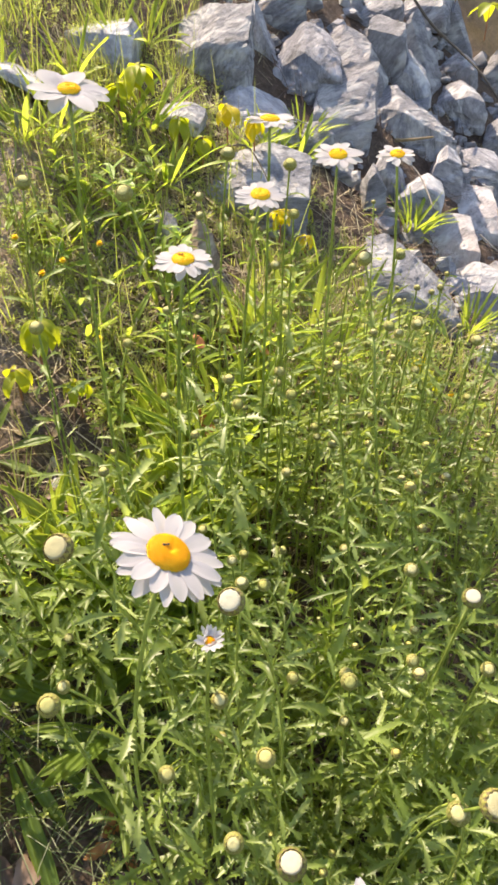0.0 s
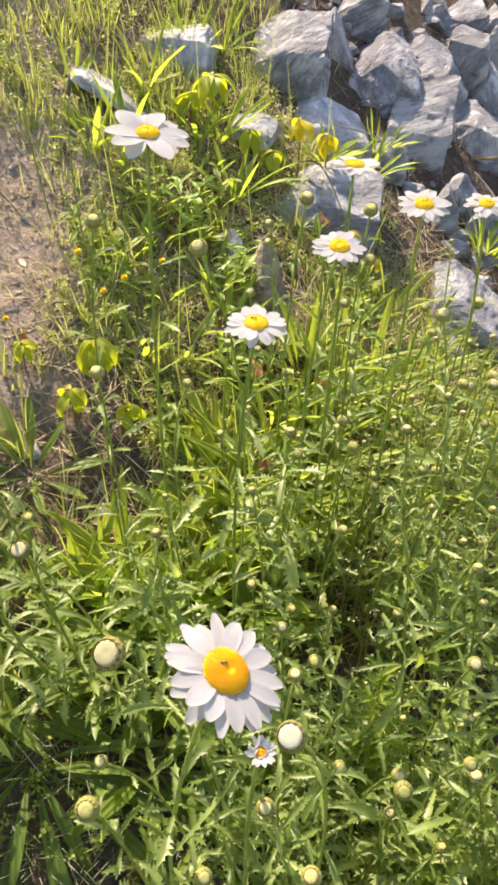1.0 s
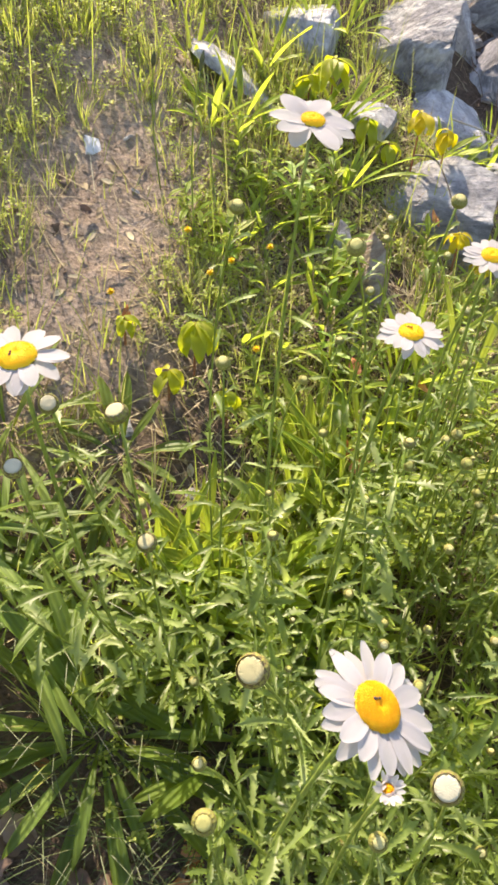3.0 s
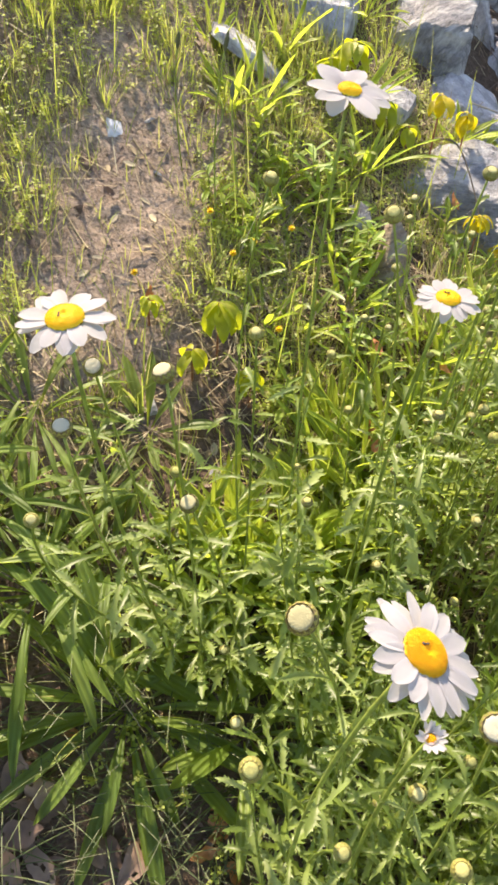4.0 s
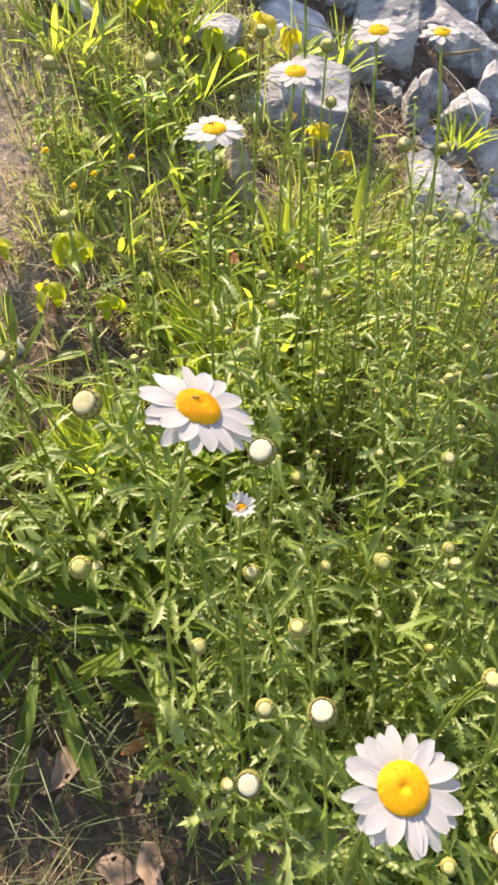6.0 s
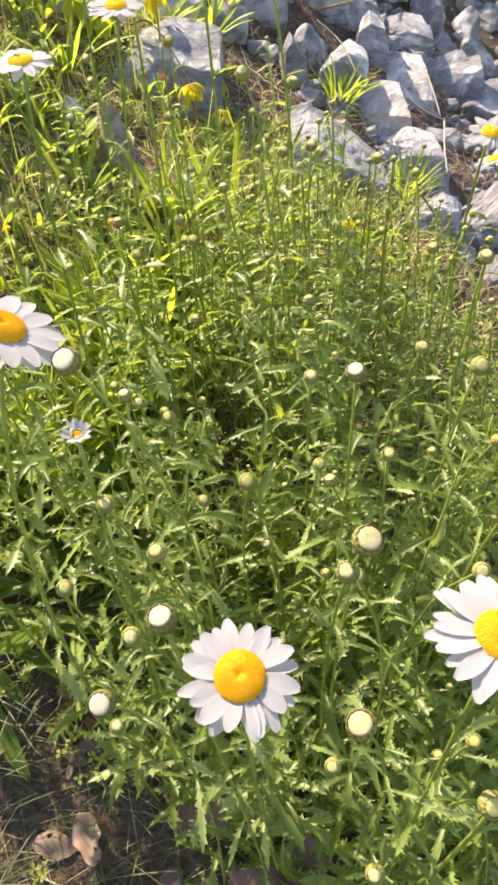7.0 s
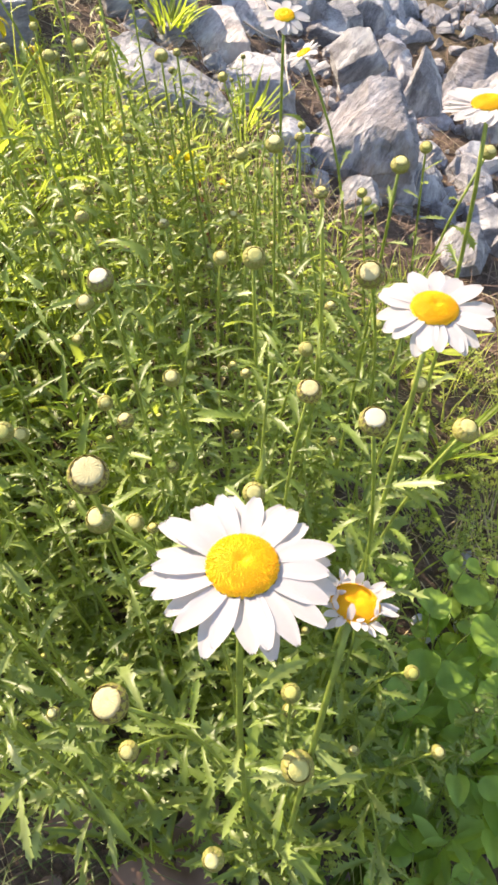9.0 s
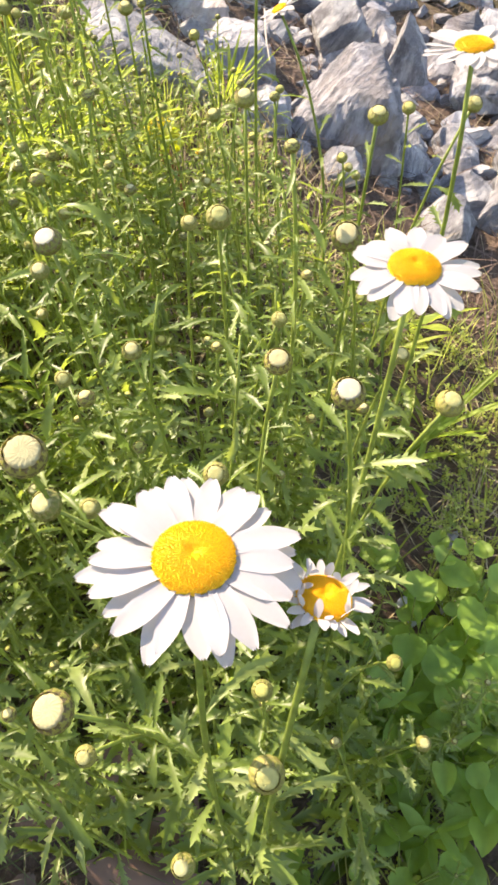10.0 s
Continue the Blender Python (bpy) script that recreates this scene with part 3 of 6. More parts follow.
def loose_rocks():
    """Smaller blocks that lie between and below the large ones."""
    rnd = random.Random(90)
    placed, n = [], 0
    while n < 80:
        x, y = rnd.uniform(0.68, 1.4), rnd.uniform(1.02, 2.35)
        w = rnd.uniform(0.05, 0.11)
        if any((x - px) ** 2 + (y - py) ** 2 < (0.5 * (w + pw)) ** 2 for px, py, pw in placed) or x < 0.72 and y < 1.45:
            continue
        placed.append((x, y, w))
        h = w * rnd.uniform(0.6, 0.95)
        rock(round(x, 3), round(y, 3), ground_z(x, y) + h * 0.22, w, w * rnd.uniform(0.7, 1.0), h, rnd.uniform(-50, 30), None, 950 + n, rnd.choice((0, 0, 1, 1, 2, 5)))
        n += 1


loose_rocks()


def rubble():
    """Small broken stone between the blocks."""
    rnd = random.Random(77)
    protos = []
    for s in range(6):
        me = rock_mesh(1, 0.8, 0.7, 900 + s, M_ROCKS[s % 3], 0.5)
        protos.append(([v.co.copy() for v in me.vertices], [tuple(p.vertices) for p in me.polygons]))
        bpy.data.meshes.remove(me)
    soup = Soup()
    while len(soup.v) < 120000:
        x, y = rnd.uniform(-0.2, 1.5), rnd.uniform(1.15, 2.6)
        edge = 0.5 - 0.75 * (y - 1.2) + 0.1 * noise.noise(Vector((x * 4, y * 4, 3)))
        if x < edge:
            continue
        s = rnd.choice((0.012, 0.016, 0.022, 0.03, 0.04, 0.055))
        v, f = rnd.choice(protos)
        m = pose(x, y, soil_z(x, y) + s * 0.2, rnd.uniform(-30, 30), rnd.uniform(-30, 30), rnd.uniform(0, 360)) @ Matrix.Scale(s, 4)
        soup.add(v, f, m)
    ob = new("rubble", soup.mesh(M_ROCKS[1], False, "rubble"))
    tagged(ob, "broken grey stone chips between the larger rocks", "rubble", kind="stuff")


rubble()


# ---------------------------------------------------------------- leaf and stem shapes
def curl(verts, bend, side=0.0):
    """Bend a flat leaf that runs along y downwards by so many degrees over its length."""
    length = max(v[1] for v in verts)
    out = []
    for x, y, z in verts:
        a = radians(bend) * y / length
        if abs(bend) < 1e-3:
            out.append((x, y, z))
            continue
        r = length / radians(bend)
        out.append((x + side * (y / length) ** 2 * length, (r + z) * math.sin(a), (r + z) * math.cos(a) - r))
    return out


def lobed_leaf(length, width, lobes, bend, seed, body=0.12):
    """A daisy's leaf: narrow at the stem, wider to the tip, with a few uneven forward-pointing teeth."""
    rnd = random.Random(seed)
    v, f = [], []
    n = lobes
    twist, drift = rnd.uniform(-0.9, 0.9), rnd.uniform(-0.12, 0.12)
    for i in range(n + 1):
        t = i / n
        c = width * (0.05 + body * t) * (1 - 0.5 * max(0, t - 0.8) / 0.2)
        y = t * length * 0.88
        v += [(-c, y, 0.0), (0, y, -0.07 * width), (c, y, 0.0)]
    for i in range(n):
        a, b = 3 * i, 3 * i + 3
        f += [(a, a + 1, b + 1, b), (a + 1, a + 2, b + 2, b + 1)]
    step = length * 0.88 / n
    for i in range(1, n):
        t = i / n
        for s, c in ((-1, 0), (1, 2)):
            if rnd.random() < 0.14:
                continue
            wl = width * 0.5 * (0.4 + 0.8 * t) * rnd.uniform(0.5, 1.2) * (1.0 if t < 0.85 else 0.75)
            k = len(v)
            y = t * length * 0.88
            v += [(s * wl, y + step * rnd.uniform(0.6, 1.3), 0.14 * width * rnd.uniform(-0.3, 1.3)), (s * wl * 0.5, y + step * 0.8, 0.05 * width)]
            f.append((3 * i + c, k, k + 1, 3 * i + 3 + c) if s > 0 else (3 * i + 3 + c, k + 1, k, 3 * i + c))
    k = len(v)
    v.append((0, length, -0.02 * width))
    f += [(3 * n, 3 * n + 1, k), (3 * n + 1, 3 * n + 2, k)]
    out = []
    for x, y, z in v:
        a = twist * y / length
        out.append((x * math.cos(a) - z * math.sin(a), y, x * math.sin(a) + z * math.cos(a)))
    return curl(out, bend, drift), f


def blade_leaf(length, width, bend, n=7, fold=0.12, base=0.25, peak=0.55, wave=0.0, seed=0, slim=0.8):
    """A plain leaf: a stalk that widens to a lance-shaped blade with a folded midrib."""
    rnd = random.Random(seed)
    v, f = [], []
    for i in range(n + 1):
        t = i / n
        w = base * (1 - t) + math.sin(math.pi * min(1, t ** (math.log(0.5) / math.log(peak)))) ** slim
        w = max(0.03, w) * width / 2 if i < n else width * 0.015
        z = fold * w + wave * width * rnd.uniform(-1, 1)
        v += [(-w, t * length, z), (-w * 0.5, t * length, z * 0.3), (0, t * length, -0.15 * w), (w * 0.5, t * length, z * 0.3), (w, t * length, fold * w + wave * width * rnd.uniform(-1, 1))]
    for i in range(n):
        a, b = 5 * i, 5 * i + 5
        f += [(a + k, a + k + 1, b + k + 1, b + k) for k in range(4)]
    return curl(v, bend), f


def tube(points, r0, r1, sides=6):
    """A round stem along points, tapering from r0 to r1."""
    v, f = [], []
    n = len(points)
    for i, p in enumerate(points):
        d = (points[min(i + 1, n - 1)] - points[max(i - 1, 0)]).normalized()
        x = d.cross(Vector((0.3, 1, 0.1))).normalized()
        y = d.cross(x)
        r = r0 + (r1 - r0) * i / (n - 1)
        v += [p + r * (math.cos(6.2832 * k / sides) * x + math.sin(6.2832 * k / sides) * y) for k in range(sides)]
    for i in range(n - 1):
        for k in range(sides):
            f.append((i * sides + k, i * sides + (k + 1) % sides, (i + 1) * sides + (k + 1) % sides, (i + 1) * sides + k))
    f.append(tuple(range((n - 1) * sides, n * sides)))
    return v, f


def bezier(a, b, c, n=9):
    return [(1 - t) ** 2 * a + 2 * t * (1 - t) * b + t * t * c for t in (i / n for i in range(n + 1))]


LEAF_SHAPES = [lobed_leaf(0.028 + 0.006 * (s % 4), 0.0102 + 0.0016 * (s % 3), 8 + s % 3, 15 + 17 * (s % 6), 40 + s, (0.1, 0.21, 0.14, 0.26)[s % 4]) for s in range(16)]
LEAF_MESHES = [mesh_of(v, f, M_DAISY_LEAF, True, "daisy_leaf") for v, f in LEAF_SHAPES]


# ---------------------------------------------------------------- flower heads
def petal_mesh(seed):
    """One ray petal, 1 long: grooved, blunt, notched at the tip."""
    rnd = random.Random(seed)
    rows_, cols = 12, 6
    v, f = [], []
    notch = rnd.uniform(0.04, 0.09)
    for i in range(rows_ + 1):
        t = 1 - (1 - i / rows_) ** 1.7
        w = 0.125 * (0.5 + 0.62 * math.sin(math.pi * (0.12 + 0.62 * t))) * (1 if t < 0.5 else max(0.2, 1 - ((t - 0.5) / 0.53) ** 1.9) ** 0.75)
        for j in range(cols + 1):
            u = j / cols * 2 - 1
            y = t - (notch * (1 - math.cos(u * 3 * math.pi)) * 0.5 if i == rows_ else 0.35 * notch * (1 - math.cos(u * 3 * math.pi)) * 0.5 if i == rows_ - 1 else 0)
            v.append((u * w, y, 0.009 * math.cos(u * 2.5 * math.pi) * math.sin(math.pi * (0.1 + 0.85 * t)) + 0.02 * u * u))
    c = cols + 1
    for i in range(rows_):
        for j in range(cols):
            f.append((i * c + j, i * c + j + 1, (i + 1) * c + j + 1, (i + 1) * c + j))
    v = curl(v, rnd.uniform(8, 24), rnd.uniform(-0.05, 0.05))
    return mesh_of(v, f, M_PETAL, True, "petal")


PETALS = [petal_mesh(60 + s) for s in range(9)]


def disc_mesh(mat, count):
    """The yellow middle, radius 1: a low dome, dented at its top, of small packed florets."""
    soup = Soup()

    def dome(r):
        return 0.42 * math.sqrt(max(0, 1 - r * r)) - 0.16 * math.exp(-(r / 0.2) ** 2)
    v, f = [(0, 0, dome(0) - 0.03)], []
    rings, seg = 10, 32
    for i in range(1, rings + 1):
        r = i / rings
        v += [(r * math.cos(6.2832 * k / seg), r * math.sin(6.2832 * k / seg), dome(r) - 0.03) for k in range(seg)]
    f += [(0, 1 + k, 1 + (k + 1) % seg) for k in range(seg)]
    for i in range(rings - 1):
        a, b = 1 + i * seg, 1 + (i + 1) * seg
        f += [(a + k, b + k, b + (k + 1) % seg, a + (k + 1) % seg) for k in range(seg)]
    soup.add(v, f)
    rnd = random.Random(8)
    for i in range(count):
        r = math.sqrt((i + 0.5) / count) * 0.99
        a = i * 2.39996 + rnd.uniform(-0.05, 0.05)
        p = Vector((r * math.cos(a), r * math.sin(a), dome(r)))
        nrm = Vector((p.x * 0.75 + rnd.uniform(-0.2, 0.2), p.y * 0.75 + rnd.uniform(-0.2, 0.2), 0.75)).normalized()
        s = (0.0095 + 0.0085 * r) * rnd.uniform(0.8, 1.2)
        tall = 0.006 + 0.016 * r
        m = basis(p, nrm, (0.3, 0.2, 1), 1.0)
        fl = [(-s, -0.03, 0), (0, -0.03, s), (s, -0.03, 0), (0, -0.03, -s), (-s * 0.6, tall, 0), (0, tall, s * 0.6), (s * 0.6, tall, 0), (0, tall, -s * 0.6)]
        soup.add(fl, [(0, 1, 5, 4), (1, 2, 6, 5), (2, 3, 7, 6), (3, 0, 4, 7), (4, 5, 6, 7)], m)
    return soup.mesh(mat, False, "disc")


DISC, DISC_YOUNG = disc_mesh(M_DISC, 2600), disc_mesh(M_DISC_YOUNG, 1200)


def cup_mesh(low, high, squash, scales, edge_mat):
    """A round cup of overlapping pointed scales in rows, radius 1, from the latitude low to high, each scale with a thin dark rim."""
    v, f, flags = [], [], []
    rows_, steps, per = 5, 4, 8
    rings, seg = rows_ * steps, scales * per

    def across(row, k):
        """Where k falls across its scale: 0 at the rims, 1 along the keel."""
        return 1 - abs(((k + (per // 2 if row % 2 else 0)) % per) / per * 2 - 1)
    for i in range(rings + 1):
        a = radians(low + (high - low) * i / rings)
        row, up = min(i // steps, rows_ - 1), (i % steps) / steps if i < rings else 1.0
        for k in range(seg):
            mid = across(row, k)
            ridge = 1 + 0.02 * mid + 0.045 * up * (0.4 + 0.6 * mid)
            tip = 0.13 * mid if i == rings else 0.0
            r = math.cos(a) * (ridge - 0.3 * tip)
            v.append((r * math.cos(6.2832 * k / seg), r * math.sin(6.2832 * k / seg), squash * math.sin(a) * ridge + tip))
    for i in range(rings):
        a, b = i * seg, (i + 1) * seg
        row, up = i // steps, i % steps
        for k in range(seg):
            f.append((a + k, a + (k + 1) % seg, b + (k + 1) % seg, b + k))
            mid = (across(row, k) + across(row, k + 1)) / 2
            flags.append(1 if row > 0 and (mid < 0.2 and up > 0 or up == steps - 1 and mid < 0.7) else 0)
    me = mesh_of(v, f, M_BRACT, True, "bracts")
    me.materials.append(edge_mat)
    me.polygons.foreach_set("material_index", flags)
    return me


CUP_FLOWER = cup_mesh(-84, 2, 1.0, 16, M_BRACT_EDGE)
BUD_LATS = (35, 47, 42)
CUP_BUDS = [cup_mesh(-84, lat, 0.82, 13, edge) for lat, edge in zip(BUD_LATS, (M_BRACT_EDGE, M_BRACT_PALE, M_BRACT_EDGE))]
CUP_SMALL = cup_mesh(-84, BUD_LATS[1], 0.82, 6, M_BRACT_EDGE)


def bud_top_mesh(lat, mat, seed, seg=54, rings=9):
    """The pale folded petals that close a bud, set in a cup that ends at the latitude lat."""
    rnd = random.Random(seed)
    radius, z0 = math.cos(radians(lat)) * 0.98, 0.82 * math.sin(radians(lat)) - 0.02
    v, f = [], []
    high = (0.2 if lat < 45 else 0.34) * radius
    v.append((0, 0, z0 + high * 0.96))
    folds = [rnd.uniform(0.6, 1.3) for _ in range(18)]
    for i in range(1, rings + 1):
        t = i / rings
        z = z0 + high * math.sqrt(max(0, 1 - (t * 0.985) ** 2.4)) - 0.03 * math.exp(-(t / 0.22) ** 2) - (0.06 if i == rings else 0)
        for k in range(seg):
            fold = (-0.3, 0.1, 0.2)[k % 3] * folds[k // 3] * 0.06 * min(1, 1.8 * t)
            a = 6.2832 * k / seg + 0.5 * (1 - t)
            v.append((radius * t * math.cos(a), radius * t * math.sin(a), z + fold))
    f += [(0, 1 + k, 1 + (k + 1) % seg) for k in range(seg)]
    for i in range(rings - 1):
        a, b = 1 + i * seg, 1 + (i + 1) * seg
        f += [(a + k, b + k, b + (k + 1) % seg, a + (k + 1) % seg) for k in range(seg)]
    return mesh_of(v, f, mat, True, "bud_top")


TOP_SMALL = bud_top_mesh(BUD_LATS[1], M_BUD_GREEN, 69, 18, 4)
BUD_TOPS = [bud_top_mesh(lat, mat, 70 + lat) for lat, mat in zip(BUD_LATS, (M_BUD_TOP, M_BUD_GREEN, M_BUD_TOP))]


# ---------------------------------------------------------------- daisies
def stem_of(head, base, toward, rnd, sway=0.03):
    """The middle line of a stem from its foot to below the head, where it follows the head's axis."""
    h = (head - base).length
    knee = head - toward * h * 0.35 + Vector((rnd.uniform(-sway, sway), rnd.uniform(-sway, sway), 0)) * h * 2
    knee.z = base.z + (head.z - base.z) * 0.6
    return bezier(base, knee, head, 10)


def stem_leaves(parent, pts, rnd, lowest, highest, count, size):
    for k in range(count):
        t = lowest + (highest - lowest) * (k + rnd.uniform(0.2, 0.8)) / count
        i = t * (len(pts) - 1)
        j = min(int(i), len(pts) - 2)
        p = pts[j].lerp(pts[j + 1], i - j)
        a = k * 2.4 + rnd.uniform(-0.5, 0.5)
        up = rnd.uniform(0.2, 1.0)
        way = Vector((math.cos(a), math.sin(a), up))
        s = size * (1.25 - 0.85 * t) * rnd.uniform(0.75, 1.25)
        piece("leaf", rnd.choice(LEAF_MESHES), parent, basis(p, way, (0, 0, 1), s))


CLUMP = Vector((0.12, 0.43))


def foot(x, y, z, pull, rnd):
    if x < -0.1 and y < 0.52:  # these rise from one root behind the large rosette
        bx, by = -0.15 + 0.4 * (x + 0.17) + rnd.uniform(-0.02, 0.02), 0.57 + rnd.uniform(-0.02, 0.02)
        return Vector((bx, by, soil_z(bx, by) - 0.005))
    bx = x + (CLUMP.x - x) * pull + rnd.uniform(-0.015, 0.015)
    by = y + (CLUMP.y - y) * pull + rnd.uniform(-0.015, 0.015)
    return Vector((bx, by, soil_z(bx, by) - 0.005))


def daisy(x, y, z, size, facing, seed, petals=22, droop=0.0, ragged=0.0, pull=0.3, leaves=8, label="", ant=False, middle=0.36, folded=0.0, gaps=0.0):
    """A daisy in bloom: where its head is, how wide it is, the way it faces. folded: the share of petals still bent in over the disc;
    gaps: how unevenly the petals stand round it."""
    rnd = random.Random(seed)
    face = Vector(facing).normalized()
    base = foot(x, y, z, pull, rnd)
    th = thing("oxeye_daisy", base, label or "open white daisy with a yellow disc on a leafy green stem", "daisy", "daisies in bloom on the bank")
    head = Vector((x, y, z)) - base
    r = size / 2
    cup_depth = r * 0.16
    pts = stem_of(head - face * cup_depth, Vector(), face, rnd)
    piece("stem", mesh_of(*tube(pts, 0.0017, 0.0012, 8), M_STEM, True, "stem"), th)
    stem_leaves(th, pts, rnd, 0.04, 0.82, leaves + 5, 1.3)
    turn = Matrix.Translation(head) @ face.to_track_quat("Z", "Y").to_matrix().to_4x4() @ pose(0, 0, 0, 0, 0, rnd.uniform(0, 360))
    dr = r * middle
    piece("involucre", CUP_FLOWER, th, turn @ Matrix.Diagonal((dr * 0.97, dr * 0.97, cup_depth, 1)))
    disc_at = turn @ Matrix.Translation((0, 0, r * 0.015)) @ Matrix.Scale(dr, 4)
    disc = piece("disc", DISC_YOUNG if y > 0.44 else DISC, th, disc_at, "domed golden yellow disc")
    lean = rnd.uniform(0, 6.28)
    for k in range(petals):
        outer = k % 2
        a = 360 * (k + rnd.uniform(-0.3, 0.3) + gaps * 1.6 * math.sin(k * 2.1 + seed)) / petals
        length = (r - dr * 0.8) * rnd.uniform(0.86, 1.06) * (1 - ragged * rnd.random() * 0.5) * (1.0 if outer else 0.95)
        tilt = 12 - droop + rnd.uniform(-5, 5) - ragged * rnd.uniform(-25, 45) + 3 * math.cos(radians(a) + lean) + (0 if outer else 3)
        bent = rnd.random() < folded
        if bent:
            tilt, length = rnd.uniform(75, 150), dr * rnd.uniform(0.35, 0.75)
        m = turn @ pose(0, 0, 0, 0, 0, a) @ pose(0, dr * (0.97 if bent else 0.8), (-0.05 if outer else 0.02) * dr + (0.2 * dr if bent else 0), tilt, rnd.uniform(-9, 9), rnd.uniform(-7, 7) * (1 + 3 * ragged))
        wide = min(1.75, rnd.uniform(0.9, 1.2) * 35 / petals)
        piece("petal", rnd.choice(PETALS), th, m @ Matrix.Diagonal(((r - dr * 0.8) * wide, length, length, 1)))
    if ant:
        body = Soup()
        for off, s in ((-0.0012, 0.0007), (0, 0.0005), (0.0011, 0.0009)):
            v = [(s * a, off + s * 1.3 * b, s * c) for a, b, c in ((1, 0, 0), (-1, 0, 0), (0, 1, 0), (0, -1, 0), (0, 0, 1), (0, 0, -1))]
            body.add(v, [(0, 2, 4), (2, 1, 4), (1, 3, 4), (3, 0, 4), (2, 0, 5), (1, 2, 5), (3, 1, 5), (0, 3, 5)])
        piece("speck", body.mesh(M_TWIG, True, "speck"), disc, disc_at.inverted() @ turn @ Matrix.Translation((dr * 0.2, dr * 0.2, dr * 0.43)), "small dark speck on the disc")
    return th


def bud(x, y, z, r, seed, top=1, pull=0.3, leaves=16, label=""):
    """A daisy still in bud: where the bud is and its radius."""
    rnd = random.Random(seed)
    top = 1 if r < 0.0056 else top
    face = Vector((rnd.uniform(-0.3, 0.3), rnd.uniform(-0.75, -0.2), 1)).normalized()
    base = foot(x, y, z, pull, rnd)
    th = thing("budding_daisy", base, label or ("pale cream daisy bud on a thin leafy green stem", "round yellow-green daisy bud on a leafy stem", "plump cream daisy bud with brown-edged scales")[top % 3], "daisy bud", "daisies in bud on the bank")
    head = Vector((x, y, z)) - base
    pts = stem_of(head - face * r * 0.7, Vector(), face, rnd)
    piece("stem", mesh_of(*tube(pts, 0.00125, 0.0009), M_STEM, True, "stem"), th)
    stem_leaves(th, pts, rnd, 0.04, 0.95, leaves + 4, 1.25)
    turn = Matrix.Translation(head) @ face.to_track_quat("Z", "Y").to_matrix().to_4x4()
    piece("involucre", CUP_BUDS[top % 3], th, turn @ Matrix.Scale(r, 4))
    piece("bud_top", BUD_TOPS[top % 3], th, turn @ Matrix.Scale(r, 4))
    return th


# blooms
daisy(-0.004, 0.331, 0.518, 0.062, (0.42, -0.03, 0.9), 1, 26, 12, 0.12, 0.12, 7, ant=True)
daisy(0.193, 0.200, 0.436, 0.0625, (0.1, -0.04, 1.0), 42, 28, 8, 0.04, 0.3, 12, label="large open white daisy with a broad golden disc", middle=0.37)
daisy(0.088, 0.200, 0.427, 0.052, (0.0, -0.28, 0.95), 3, 24, 5, 0.1, 0.35, 11, middle=0.41)
daisy(0.298, 0.295, 0.440, 0.054, (0.1, -0.14, 1.0), 4, 25, 8, 0.1, 0.45, 6, middle=0.37)
daisy(0.378, 0.413, 0.466, 0.050, (0.02, 0.0, 1.0), 5, 24, 4, 0.12, 0.42, 7)
daisy(0.2248, 0.187, 0.4186, 0.0315, (0.3, 0.08, 0.95), 6, 34, -8, 0.25, 0.35, 5, middle=0.52, folded=0.45, label="half-open white daisy with short ragged petals folded over the disc")
daisy(-0.214, 0.445, 0.576, 0.058, (-0.05, -0.15, 0.97), 7, 17, 12, 0.2, 0.3, 7, ant=True, middle=0.37, gaps=0.3)
daisy(-0.013, 0.545, 0.574, 0.043, (0.02, -0.12, 0.98), 8, 20, 8, 0.15, 0.1, 7, ant=True, middle=0.36)
daisy(0.038, 0.672, 0.575, 0.045, (0.05, -0.25, 0.96), 9, 21, 8, 0.12, 0.05, 6, middle=0.36)
daisy(0.104, 0.732, 0.590, 0.047, (0.0, -0.25, 0.95), 10, 20, 8, 0.15, 0.05, 6, ant=True, middle=0.34)
daisy(0.162, 0.772, 0.580, 0.041, (-0.05, -0.2, 0.96), 11, 16, 6, 0.25, 0.05, 6, ant=True, middle=0.34, gaps=0.3)
daisy(-0.099, 0.646, 0.656, 0.071, (0.12, -0.2, 0.95), 12, 15, 8, 0.6, 0.05, 7, label="white daisy with ragged uneven drooping petals", middle=0.23, gaps=0.8)
daisy(0.045, 0.730, 0.618, 0.046, (0.05, 0.0, 1.0), 13, 20, 6, 0.15, 0.05, 6)
daisy(0.354, 0.713, 0.438, 0.047, (0.05, -0.3, 0.93), 14, 18, 12, 0.2, 0.15, 6)
daisy(0.390, 0.785, 0.383, 0.040, (-0.35, 0.1, 0.9), 15, 15, 4, 0.25, 0.12, 5, gaps=0.4)
daisy(0.014, 0.333, 0.449, 0.0205, (0.05, -0.25, 0.95), 16, 30, -34, 0.1, 0.12, 8, label="barely open small daisy with short upright white petals", middle=0.3, folded=0.35)

# buds, the clear ones nearest the path first
BUDS_NEAR = [(-0.058, 0.336, 0.515, 0.0075), (0.027, 0.307, 0.513, 0.0064), (0.15, 0.254, 0.437, 0.0072), (0.138, 0.197, 0.381, 0.0068),
             (0.198, 0.177, 0.328, 0.0065), (0.262, 0.267, 0.414, 0.0062), (0.309, 0.395, 0.394, 0.0078), (0.245, 0.301, 0.407, 0.0056),
             (0.167, 0.375, 0.439, 0.0062), (0.243, 0.384, 0.427, 0.0058), (0.291, 0.52, 0.421, 0.006), (0.334, 0.419, 0.441, 0.005),
             (0.056, 0.231, 0.427, 0.0068), (0.024, 0.214, 0.392, 0.0062), (-0.068, 0.303, 0.433, 0.006), (-0.154, 0.43, 0.564, 0.0062)]
